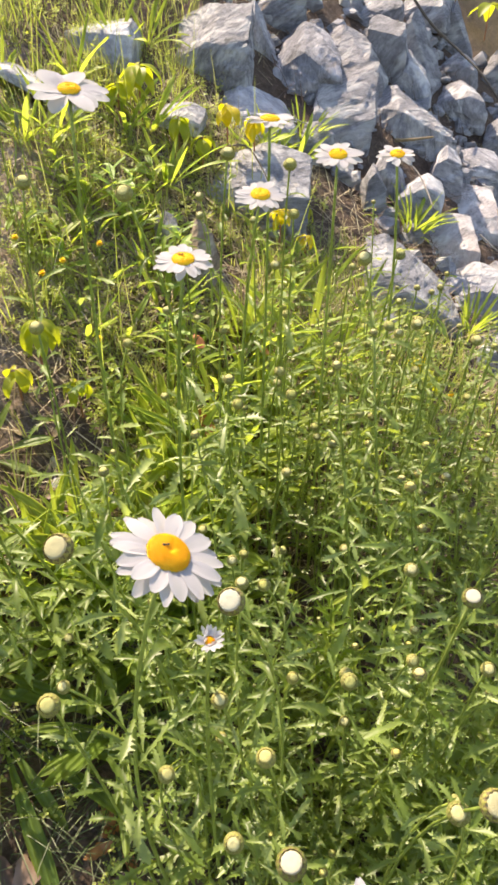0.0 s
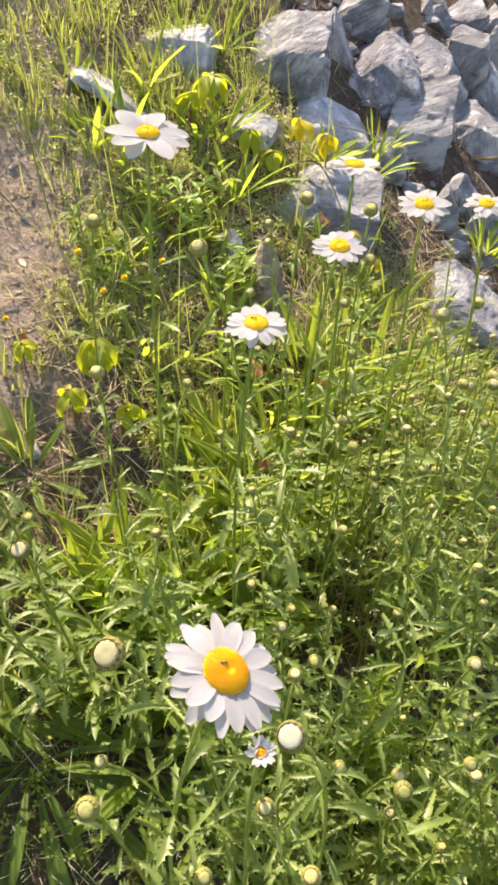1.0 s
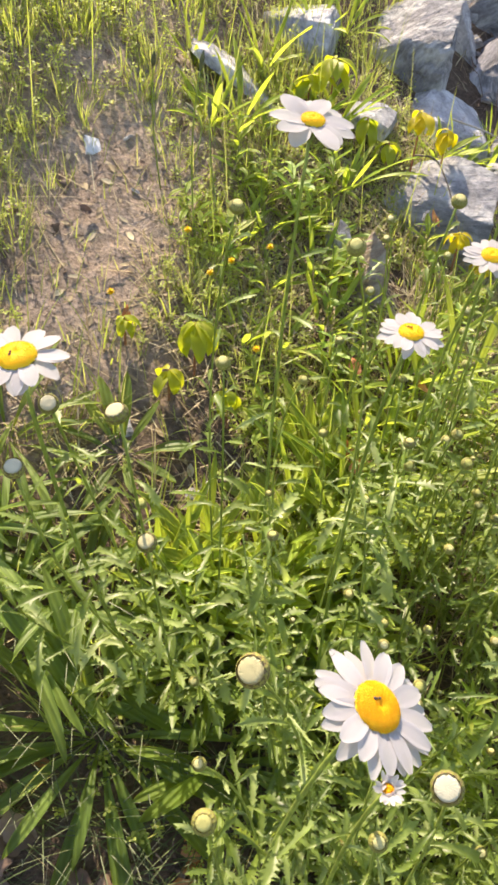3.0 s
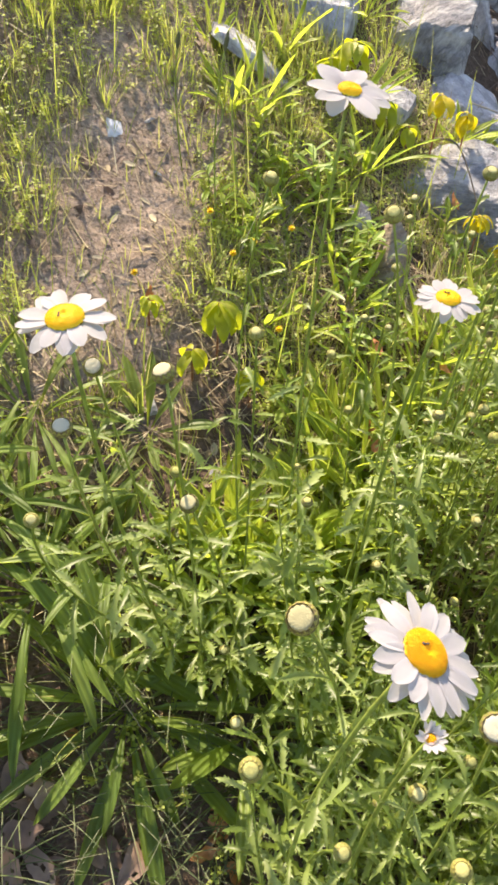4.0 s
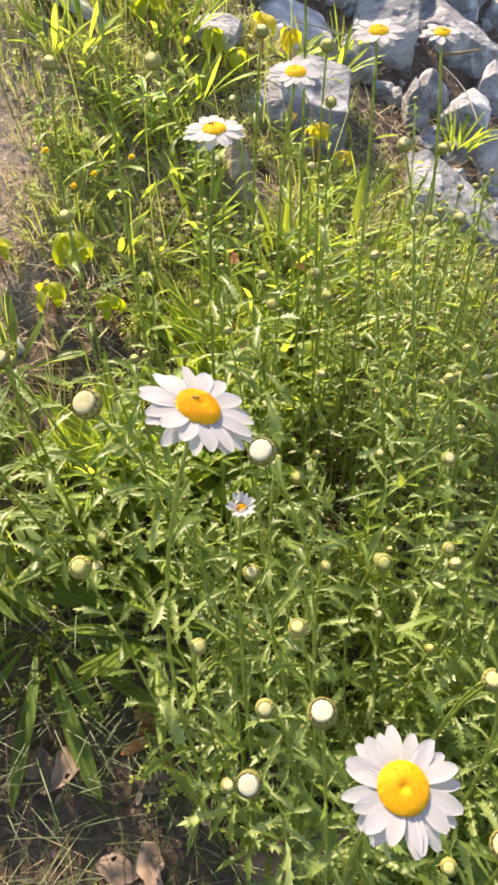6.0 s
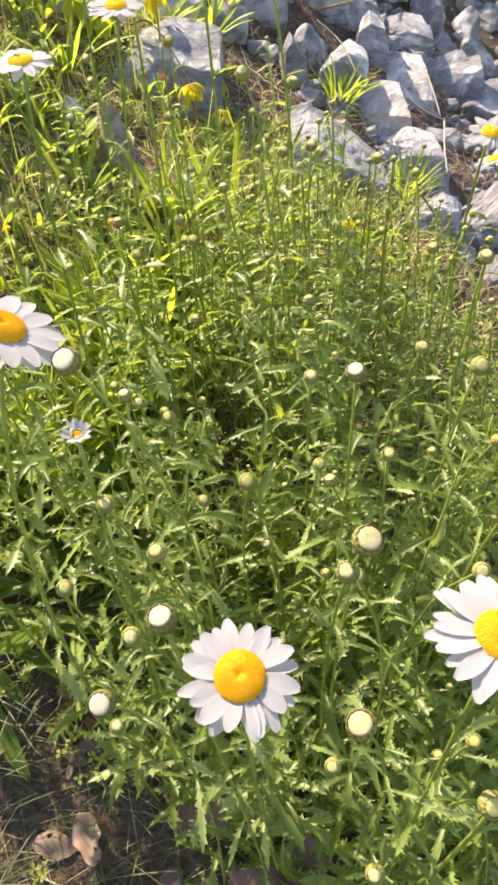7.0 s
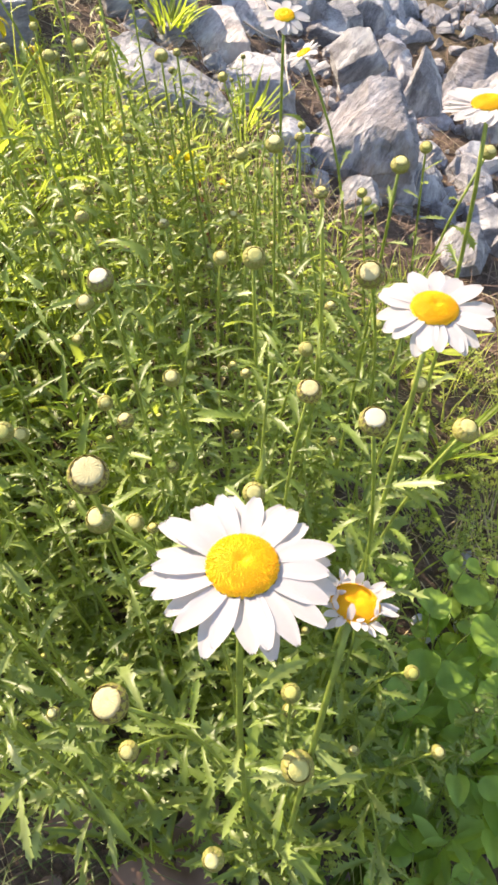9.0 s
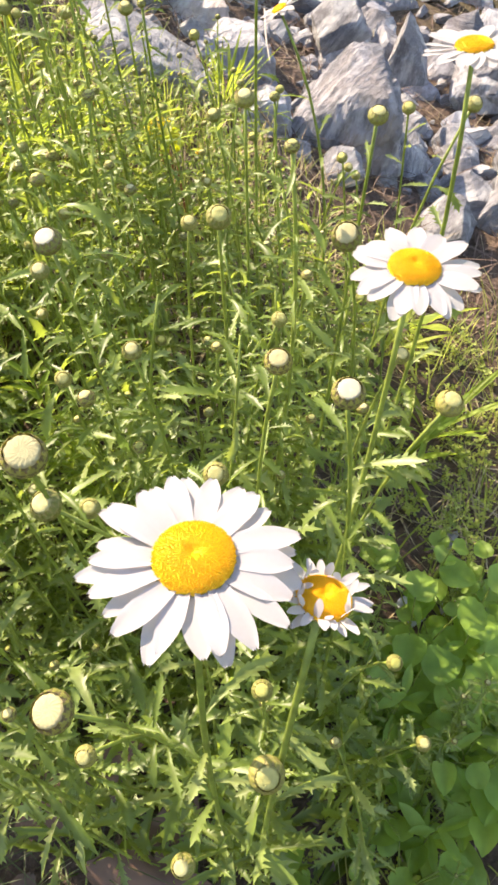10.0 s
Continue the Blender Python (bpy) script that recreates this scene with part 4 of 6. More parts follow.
for i, (x, y, z, r) in enumerate(BUDS_NEAR):
    bud(x, y, z, r, 200 + i, (0, 0, 0, 0, 1, 2, 2, 2, 2, 1, 1, 1, 2, 0, 1, 0)[i])
BUDS_MID = [(-0.205, 0.455, 0.54, 0.0058), (-0.205, 0.41, 0.53, 0.0058), (-0.137, 0.423, 0.48, 0.0058), (-0.239, 0.418, 0.439, 0.005),
            (-0.174, 0.512, 0.416, 0.0045), (-0.087, 0.369, 0.35, 0.0045), (-0.012, 0.308, 0.356, 0.005), (0.099, 0.361, 0.374, 0.0055),
            (0.067, 0.4, 0.32, 0.0045), (0.046, 0.304, 0.384, 0.0055), (0.03, 0.4, 0.42, 0.0045), (0.151, 0.449, 0.382, 0.0052),
            (0.149, 0.398, 0.346, 0.0045), (0.019, 0.33, 0.399, 0.005), (0.029, 0.269, 0.359, 0.0055), (0.145, 0.271, 0.393, 0.006),
            (0.189, 0.372, 0.374, 0.0048), (0.208, 0.258, 0.4, 0.0045), (0.101, 0.382, 0.351, 0.0048), (0.15, 0.187, 0.213, 0.0058)]
for i, (x, y, z, r) in enumerate(BUDS_MID):
    bud(x, y, z, r, 240 + i, 0 if i < 3 else 1 if i % 4 else 2)
BUDS_LOW = [(0.206, 0.219, 0.302, 0.0045), (0.129, 0.215, 0.3, 0.0045), (0.006, 0.262, 0.277, 0.0048), (0.02, 0.5, 0.334, 0.0045),
            (0.046, 0.463, 0.347, 0.005), (0.242, 0.493, 0.365, 0.0052), (0.283, 0.249, 0.219, 0.0045), (0.155, 0.294, 0.358, 0.0045),
            (0.272, 0.402, 0.347, 0.0045), (0.402, 0.448, 0.422, 0.0045), (0.317, 0.34, 0.356, 0.0045), (0.299, 0.231, 0.134, 0.0048),
            (0.318, 0.29, 0.368, 0.0062), (-0.121, 0.481, 0.254, 0.0042), (0.109, 0.399, 0.267, 0.0042), (0.016, 0.379, 0.275, 0.0042)]
for i, (x, y, z, r) in enumerate(BUDS_LOW):
    bud(x, y, z, r, 280 + i, 1 + i % 2)
BUDS_FAR = [(-0.138, 0.598, 0.492, 0.0058), (-0.055, 0.582, 0.605, 0.006), (-0.149, 0.663, 0.585, 0.006), (0.01, 0.72, 0.593, 0.006),
            (0.064, 0.75, 0.576, 0.006), (0.07, 0.76, 0.528, 0.0052), (0.13, 0.69, 0.515, 0.0065), (0.184, 0.808, 0.47, 0.0065),
            (0.247, 0.7, 0.43, 0.0055), (0.203, 0.756, 0.42, 0.0055), (-0.085, 0.69, 0.427, 0.0045), (0.072, 0.68, 0.378, 0.0055),
            (0.183, 0.75, 0.409, 0.005), (0.186, 0.693, 0.45, 0.0055), (0.161, 0.696, 0.446, 0.0052), (0.312, 0.797, 0.372, 0.005),
            (0.411, 0.681, 0.286, 0.005), (0.296, 0.662, 0.355, 0.0058), (0.458, 0.649, 0.333, 0.0055), (0.443, 0.729, 0.239, 0.0045)]
for i, (x, y, z, r) in enumerate(BUDS_FAR):
    bud(x, y, z, r, 320 + i, 1, 0.06, 13)
for i, (x, y, z, r) in enumerate([(0.061, 0.709, 0.386, 0.0055), (0.072, 0.844, 0.38, 0.0055), (0.427, 0.708, 0.261, 0.0045), (0.265, 0.74, 0.338, 0.0048), (0.211, 0.769, 0.353, 0.005)]):
    bud(x, y, z, r, 350 + i, 1, 0.06, 8)


def bud_stalks():
    """Slender stalks with small buds that stand up out of the back of the clump."""
    rnd = random.Random(63)
    for i in range(44):
        x, y = rnd.uniform(-0.08, 0.42), rnd.uniform(0.56, 1.0)
        bud(x, y, soil_z(x, y) + rnd.uniform(0.17, 0.31), rnd.uniform(0.0042, 0.0054), 1400 + i, 1, 0.04, 2)


bud_stalks()


# ---------------------------------------------------------------- leafy daisy shoots
def shoot_prototype(height, seed, small_bud, split=False, leaf=1.0):
    """A leafy shoot without an open flower, built at the origin."""
    rnd = random.Random(seed)
    th = thing("daisy_shoot", (0, 0, 0), "leafy green daisy shoot with narrow toothed leaves", "daisy shoot", "leafy daisy shoots in the clump")
    tip = Vector((rnd.uniform(-0.12, 0.12) * height, rnd.uniform(-0.12, 0.12) * height, height))
    pts = stem_of(tip, Vector(), Vector((0, 0, 1)), rnd, 0.05)
    piece("stem", mesh_of(*tube(pts, 0.0012 if leaf == 1 else 0.0015, 0.0006 if leaf == 1 else 0.0009, 5), M_STEM, True, "stem"), th)
    soup = Soup()
    n = int(height * 112 / leaf ** 0.5)
    for k in range(n):
        t = 0.22 + 0.77 * ((k + rnd.random() * 0.6) / n) ** 0.85
        i = t * (len(pts) - 1)
        j = min(int(i), len(pts) - 2)
        p = pts[j].lerp(pts[j + 1], i - j)
        a = k * 2.4 + rnd.uniform(-0.4, 0.4)
        s = leaf * (1.35 - 0.8 * t) * rnd.uniform(0.6, 1.35)
        shape = rnd.choice(range(16))
        m = basis(p, Vector((math.cos(a), math.sin(a), rnd.uniform(-0.25, 0.8))), (rnd.uniform(-0.5, 0.5), rnd.uniform(-0.5, 0.5), 1), s)
        if split:
            piece("leaf", LEAF_MESHES[shape], th, m)
        else:
            soup.add(*LEAF_SHAPES[shape], m)
    if not split:
        piece("leaves", soup.mesh(M_DAISY_LEAF, True, "leaves"), th)
    if small_bud:
        r = rnd.uniform(0.0028, 0.0042)
        m = Matrix.Translation(tip)
        piece("involucre", CUP_SMALL, th, m @ Matrix.Scale(r, 4))
        piece("bud_top", TOP_SMALL, th, m @ Matrix.Scale(r, 4))
    return th


def feathery_shoot(x, y, height, seed):
    """A bright upright shoot set all round with narrow pointed leaves."""
    rnd = random.Random(seed)
    base = Vector((x, y, soil_z(x, y) - 0.004))
    th = thing("feathery_shoot", base, "bright green upright shoot with many narrow pointed leaves", "shoot")
    pts = bezier(Vector(), Vector((0.01, 0, height * 0.6)), Vector((0.0, -0.01, height)), 10)
    piece("stem", mesh_of(*tube(pts, 0.0018, 0.0008, 5), M_STEM, True, "stem"), th)
    for k in range(44):
        t = 0.2 + 0.79 * k / 44
        i = t * 10
        j = min(int(i), 9)
        p = pts[j].lerp(pts[j + 1], i - j)
        a = k * 2.4
        v, f = blade_leaf(0.04 * (1.25 - 0.7 * t) * rnd.uniform(0.8, 1.2), 0.0042, rnd.uniform(5, 40), 5, 0.2, 0.3, 0.45)
        piece("leaf", mesh_of(v, f, M_BRIGHT, True, "leaf"), th, basis(p, Vector((math.cos(a), math.sin(a), 0.5 + 0.8 * max(0, t - 0.7) / 0.3)), (0, 0, 1)))


def dirt(x, y):
    """How bare the soil is, 0 to 1."""
    k = 0.0
    for cx, cy, rx, ry in ((-0.405, 1.0, 0.095, 0.19), (-0.45, 1.15, 0.085, 0.1), (-0.32, 0.85, 0.1, 0.08), (-0.225, 0.8, 0.08, 0.065), (-0.31, 0.72, 0.07, 0.035), (-0.25, 0.87, 0.08, 0.06), (-0.19, 0.79, 0.05, 0.045), (-0.22, 0.36, 0.14, 0.07), (-0.02, 0.31, 0.12, 0.05), (0.58, 1.04, 0.12, 0.1), (-0.03, 1.19, 0.06, 0.05)):
        q = ((x - cx) / rx) ** 2 + ((y - cy) / ry) ** 2
        k = max(k, min(1.0, max(0.0, 1.5 - q)))
    return k


def rocky(x, y):
    return x > 0.36 - 0.75 * (y - 1.2) + 0.05 * noise.noise(Vector((x * 5, y * 5, 1)))


def clump_edge(x, y):
    """Positive inside the clump, by about how many metres."""
    e = noise.noise(Vector((x * 6, y * 6, 9))) * 0.05
    left = x - (-0.05 - 0.08 * min(1, max(0, (y - 0.48) / 0.07)) + 0.6 * max(0, y - 0.58))
    near = y - (max(0.2, 0.3 - 0.5 * max(0, x - 0.09)) + 0.85 * max(0, 0.06 - x))
    far = (1.07 - 0.35 * abs(x - 0.25)) - y
    right = (0.52 - 0.15 * (y - 0.5)) - x
    return min(left, near, far, right) + e


def shoots():
    rnd = random.Random(5)
    heights = (0.2, 0.24, 0.27, 0.3, 0.33, 0.36, 0.4, 0.28, 0.22, 0.18, 0.31, 0.26)
    protos = [shoot_prototype(h, 500 + i, i % 3 != 0) for i, h in enumerate(heights)]
    slim = [shoot_prototype(h, 530 + i, True, False, 0.62) for i, h in enumerate(heights)]
    used = set()
    near = {}  # the same shoots with each leaf a piece of its own, along the front of the clump
    done, tries, split = 0, 0, 0
    while done < 285 and tries < 12000:
        tries += 1
        x, y = rnd.uniform(-0.3, 0.56), rnd.uniform(0.16, 1.08)
        d = clump_edge(x, y)
        if d < 0 or rnd.random() > 0.35 + 6 * d or noise.noise(Vector((x * 13, y * 13, 7))) < -0.12 and rnd.random() < 0.85:
            continue
        if y > 0.75 and rnd.random() < 0.25 or (x - 0.085) ** 2 + (y - 0.61) ** 2 < 0.045 ** 2 or -0.03 < x < 0.1 and y < 0.37 or y < 0.38 and x < 0.3 and rnd.random() < 0.45:
            continue
        if x > 0.2 and 0.34 < y < 0.6 and rnd.random() < 0.5 or y > 0.56 and rnd.random() < 0.45 or x < 0.04 and y < 0.56 and rnd.random() < 0.4 or x > 0.31 and 0.36 < y < 0.64 and rnd.random() < 0.65:
            continue
        which = rnd.randrange(12)
        p = protos[which]
        tall = 0.8 + 0.45 * min(1, d / 0.12)
        if y > 0.7 or x > 0.36:
            tall *= 0.75
        if x > 0.24 and y < 0.7:
            tall *= 0.88
        if y < 0.36:
            tall = 1.15
        if x > 0.29 and y < 0.56:
            tall *= 0.5
        if 0.04 < x < 0.16 and 0.36 < y < 0.64:
            tall = 0.55
        m = pose(x, y, soil_z(x, y) - 0.004, rnd.uniform(-9, 12), rnd.uniform(-10, 10), rnd.uniform(0, 360)) @ Matrix.Scale(tall * rnd.uniform(0.85, 1.1), 4)
        if done < 12:
            p = protos[done]
            p.matrix_basis = m
        elif y > 0.56 or x > 0.2 and y > 0.46:
            if which in used:
                slim_copy = copy_thing(slim[which], m)
                slim_copy.matrix_basis = m
            else:
                used.add(which)
                slim[which].matrix_basis = m
        elif y < 0.45 and split < 60:
            split += 1
            if which not in near:
                near[which] = shoot_prototype(heights[which], 500 + which, which % 3 != 0, True)
                near[which].matrix_basis = m
            else:
                c = copy_thing(near[which], m)
                c.matrix_basis = m
        else:
            c = copy_thing(p, m)
            c.matrix_basis = m
        done += 1


shoots()
feathery_shoot(0.108, 0.53, 0.265, 1)
feathery_shoot(0.127, 0.515, 0.2, 2)


# ---------------------------------------------------------------- broad-leaved tufts
def strap_leaf(length, width, bend, seed, stalk=0.14, peak=0.66):
    """A plantain's leaf: a channelled stalk that widens slowly to a pointed strap with raised ribs."""
    rnd = random.Random(seed)
    n, cols = 16, 10
    v, f = [], []
    side, phase = rnd.uniform(-0.12, 0.12), rnd.uniform(0, 6)
    for i in range(n + 1):
        t = i / n
        up_ = math.sin(math.pi / 2 * min(1, t / peak)) ** 2.2
        down = math.cos(math.pi / 2 * max(0, (t - peak) / (1 - peak))) ** 0.65
        w = width / 2 * (stalk + (1 - stalk) * up_) * max(0.02, down)
        fold = 0.55 - 0.4 * up_
        for j in range(cols + 1):
            u = j / cols * 2 - 1
            rib = -0.085 * width * up_ * (1 if j % 2 else 0)
            wave = 0.1 * width * up_ * math.sin(9 * t + phase + (2 if u > 0 else 0)) * abs(u)
            v.append((u * w + side * length * t * t, t * length, fold * w * abs(u) + rib + wave))
    c = cols + 1
    for i in range(n):
        f += [(i * c + j, i * c + j + 1, (i + 1) * c + j + 1, (i + 1) * c + j) for j in range(cols)]
    return curl(v, bend), f


def rosette(x, y, leaves, seed, wide=(0.06, 0.088)):
    """A plantain's rosette: for each leaf the way it points, its length, its rise and how far it arches over."""
    rnd = random.Random(seed)
    base = Vector((x, y, soil_z(x, y) - 0.004))
    th = thing("plantain", base, "large plantain rosette of long ribbed dark green leaves", "plantain", "leafy tufts on the bank")
    for k, (turn, length, rise, bend) in enumerate(leaves):
        a = radians(turn)
        flat = Vector((math.cos(a), math.sin(a), 0))
        flat.z = ground_z(x + flat.x * 0.1, y + flat.y * 0.1) * 10 - ground_z(x, y) * 10
        v, f = strap_leaf(length, length * rnd.uniform(*wide) * (0.85 if rise > 0.7 else 1.0), bend * (0.9 if rise > 0.7 else 0.55), seed * 31 + k)
        piece("leaf", mesh_of(v, f, M_PLANTAIN, True, "leaf"), th, basis(Vector((0.006 * math.cos(a), 0.006 * math.sin(a), 0.002 * (k % 4))), flat.normalized() + Vector((0, 0, rise + 0.22)), (0, 0, 1)))
    return th


def tuft(x, y, count, length, width, seed, upright=0.6, bright=False, label="", category="plantain"):
    """A rosette of long ribbed leaves from one root."""
    rnd = random.Random(seed)
    base = Vector((x, y, soil_z(x, y) - 0.004))
    th = thing("plantain", base, label or ("upright tuft of bright yellow-green lance-shaped leaves" if bright else "rosette of long ribbed green leaves flat on the bank"), category, "leafy tufts on the bank")
    nrm = slope_normal(x, y)
    up = (nrm + Vector((0, 0, 0.8))).normalized()
    for k in range(count):
        a = k * 2.4 + rnd.uniform(-0.4, 0.4)
        u = upright * rnd.uniform(0.5, 1.6)
        ln = length * rnd.uniform(0.6, 1.15)
        way = Vector((math.cos(a), math.sin(a), 0)) + up * u
        if not bright:
            v, f = strap_leaf(ln * 1.1, width * rnd.uniform(0.65, 1.0), rnd.uniform(15, 70), seed * 31 + k)
            piece("leaf", mesh_of(v, f, M_PLANTAIN, True, "leaf"), th, basis(Vector((0.006 * math.cos(a), 0.006 * math.sin(a), 0)), way, up))
            continue
        v, f = strap_leaf(ln * 1.1, width * rnd.uniform(0.5, 0.95), rnd.uniform(8, 60), seed * 31 + k, 0.3, rnd.uniform(0.45, 0.62))
        piece("leaf", mesh_of(v, f, M_BRIGHT, True, "leaf"), th, basis(Vector((0.006 * math.cos(a), 0.006 * math.sin(a), 0)), way, up))
    return th


def fan(outer, inner, length, seed):
    """The leaves of a rosette: long ones lying out on the soil, shorter ones arching up in the middle."""
    rnd = random.Random(seed)
    flat = [(360 * k / outer + rnd.uniform(-14, 14), length * rnd.uniform(0.8, 1.1), rnd.uniform(0.15, 0.5), rnd.uniform(40, 75)) for k in range(outer)]
    return flat + [(360 * k / inner + rnd.uniform(-20, 20), length * rnd.uniform(0.75, 1.0), rnd.uniform(0.8, 1.7), rnd.uniform(60, 105)) for k in range(inner)]


# large dark rosettes beside the path
rosette(-0.222, 0.5, [(-84, 0.165, 0.1, 50), (-61, 0.18, 0.12, 55), (-48, 0.12, 0.1, 45), (-28, 0.18, 0.15, 50), (-7, 0.18, 0.25, 60), (-15, 0.13, 0.4, 60),
                       (-128, 0.155, 0.15, 50), (-138, 0.165, 0.25, 50), (-146, 0.15, 0.4, 55), (-158, 0.15, 0.6, 60), (152, 0.21, 1.5, 60), (143, 0.19, 1.3, 55), (158, 0.18, 1.0, 70),
                       (120, 0.17, 1.6, 70), (95, 0.17, 1.3, 80), (60, 0.15, 1.0, 80), (30, 0.15, 0.8, 80), (175, 0.17, 0.7, 70), (-108, 0.13, 0.3, 60), (-75, 0.12, 0.5, 80), (8, 0.14, 0.6, 70), (135, 0.19, 2.0, 50)], 601, (0.085, 0.12))
rosette(-0.345, 0.565, fan(13, 14, 0.18, 2), 602)
rosette(-0.28, 0.61, fan(8, 9, 0.13, 3), 603, (0.09, 0.13))
rosette(-0.43, 0.62, fan(10, 12, 0.17, 4), 605)
rosette(-0.295, 0.772, [(20, 0.085, 0.3, 40), (-10, 0.07, 0.2, 45), (60, 0.075, 0.7, 40), (95, 0.095, 1.2, 30), (125, 0.1, 0.9, 35), (150, 0.08, 0.5, 40), (190, 0.075, 0.3, 45), (225, 0.085, 0.3, 40), (262, 0.085, 0.2, 40), (300, 0.06, 0.4, 50)], 627, (0.16, 0.21))
rosette(-0.42, 0.735, fan(12, 8, 0.13, 7), 628)
tuft(-0.13, 0.60, 24, 0.14, 0.014, 606, 1.1)
tuft(-0.46, 0.5, 10, 0.17, 0.018, 624, 1.0)
tuft(-0.5, 0.66, 11, 0.15, 0.015, 621, 1.1)
tuft(-0.07, 0.60, 20, 0.13, 0.014, 622, 1.1)
tuft(-0.10, 0.52, 18, 0.13, 0.018, 608, 0.9)
tuft(0.50, 0.47, 9, 0.10, 0.025, 611, 0.5)
tuft(0.46, 0.62, 10, 0.10, 0.012, 612, 1.3, True)
tuft(0.52, 0.66, 10, 0.11, 0.012, 613, 1.2, True)
tuft(0.44, 0.42, 10, 0.10, 0.014, 614, 1.2, True)
tuft(0.50, 0.78, 10, 0.09, 0.012, 615, 1.2, True)
tuft(0.56, 0.84, 8, 0.09, 0.02, 616, 0.9, True)
tuft(0.28, 0.20, 9, 0.09, 0.028, 617, 0.4)
tuft(0.2, 0.215, 9, 0.09, 0.024, 618, 0.4)


def broad_weed(x, y, count, leaf, height, seed):
    """A low weed with broad three-cornered leaves on thin stalks."""
    rnd = random.Random(seed)
    base = Vector((x, y, soil_z(x, y) - 0.003))
    th = thing("broad_leaved_weed", base, "low weed with broad soft green pointed leaves on thin stalks", "weed", "broad weeds beside the daisies")
    for k in range(count):
        a = k * 2.4 + rnd.uniform(-0.4, 0.4)
        out = rnd.uniform(0.012, 0.045)
        tip = Vector((math.cos(a) * out, math.sin(a) * out, height * rnd.uniform(0.5, 1.5)))
        ln = leaf * rnd.uniform(0.5, 1.05)
        v, f = blade_leaf(ln, ln * rnd.uniform(0.6, 0.9), rnd.uniform(15, 70), 9, 0.3, 0.25, 0.36, 0.09, seed * 13 + k, 0.75)
        leaf_ob = piece("leaf", mesh_of(v, f, M_BROAD, True, "leaf"), th, basis(tip, Vector((math.cos(a), math.sin(a), rnd.uniform(-0.2, 0.5))), (0, -0.2, 1)))
        piece("stalk", mesh_of(*tube(bezier(Vector(), tip * 0.5 + Vector((0, 0, height * 0.2)), tip, 5), 0.0009, 0.0007, 5), M_STEM, True, "stalk"), th)


for i, (x, y, c, sz, h) in enumerate([(0.445, 0.40, 12, 0.045, 0.13), (0.40, 0.35, 12, 0.05, 0.13), (0.425, 0.315, 12, 0.045, 0.12), (0.365, 0.38, 10, 0.04, 0.13), (0.36, 0.30, 11, 0.045, 0.12), (0.47, 0.35, 12, 0.045, 0.13), (0.41, 0.44, 10, 0.04, 0.13), (0.345, 0.345, 10, 0.04, 0.13), (0.39, 0.29, 10, 0.045, 0.12), (0.33, 0.25, 8, 0.045, 0.05),
                                      (0.29, 0.21, 7, 0.04, 0.045), (0.15, 0.235, 5, 0.035, 0.04), (0.24, 0.2, 6, 0.04, 0.04), (0.03, 0.25, 4, 0.025, 0.03), (0.39, 0.26, 8, 0.045, 0.06), (0.48, 0.43, 7, 0.04, 0.07)]):
    broad_weed(x, y, c, sz, h * (0.75 if h > 0.1 else 1.2), 720 + i)


def bright_tufts():
    rnd = random.Random(31)
    spots = [(-0.14, 0.71), (-0.10, 0.69), (-0.17, 0.745), (-0.2, 0.735), (-0.07, 0.7), (-0.185, 0.715), (-0.15, 0.735), (-0.12, 0.70), (-0.21, 0.70), (-0.09, 0.74), (-0.05, 0.72), (-0.16, 0.68),
             (-0.17, 1.20), (-0.215, 1.17), (-0.13, 1.14), (-0.25, 1.13), (-0.19, 1.08), (-0.10, 1.06), (-0.15, 1.0), (-0.07, 1.0), (-0.2, 0.98),
             (0.0, 0.93), (0.05, 0.97), (-0.02, 0.86), (0.03, 0.84), (0.08, 0.9), (0.12, 0.95), (-0.08, 0.9), (0.17, 1.0), (0.1, 1.05), (0.02, 1.08)]
    for i, (x, y) in enumerate(spots):
        near = y < 0.8
        y -= 0.05 if near else 0
        tuft(x, y, rnd.randint(12, 17) if near else rnd.randint(7, 11), rnd.uniform(0.08, 0.13) if near else rnd.uniform(0.06, 0.1), rnd.uniform(0.009, 0.013), 640 + i, 2.4 if near else 1.7, True)
    for i, (x, y) in enumerate([(-0.03, 0.80), (0.0, 0.86), (-0.06, 0.84), (0.04, 0.93), (-0.02, 0.95), (0.07, 1.0), (-0.07, 0.77), (0.11, 1.04), (0.02, 1.02), (0.16, 1.07)]):
        tuft(x, y, rnd.randint(10, 14), rnd.uniform(0.12, 0.19), rnd.uniform(0.009, 0.013), 740 + i, 1.9, True, "tall tuft of bright yellow-green strap leaves behind the daisies", "tuft")
    for i, (x, y) in enumerate([(-0.2, 1.43), (-0.16, 1.46), (-0.34, 1.30), (-0.30, 1.34), (-0.12, 1.33), (-0.4, 1.42), (0.06, 1.56), (0.02, 1.54), (0.11, 1.58), (-0.3, 1.5), (-0.24, 1.66), (-0.19, 1.72)]):
        tuft(x, y, rnd.randint(7, 11), rnd.uniform(0.08, 0.125), rnd.uniform(0.01, 0.014), 680 + i, 1.9, True)
    for i, (x, y) in enumerate([(0.345, 1.55), (0.365, 1.555), (0.355, 1.565), (0.44, 1.31), (0.425, 1.29), (0.15, 1.25), (0.22, 1.18), (0.13, 1.69), (0.12, 1.675)]):
        tuft(x, y, 13, 0.095, 0.007, 700 + i, 2.6, True, "small bright green grassy tuft growing between rocks", "tuft")


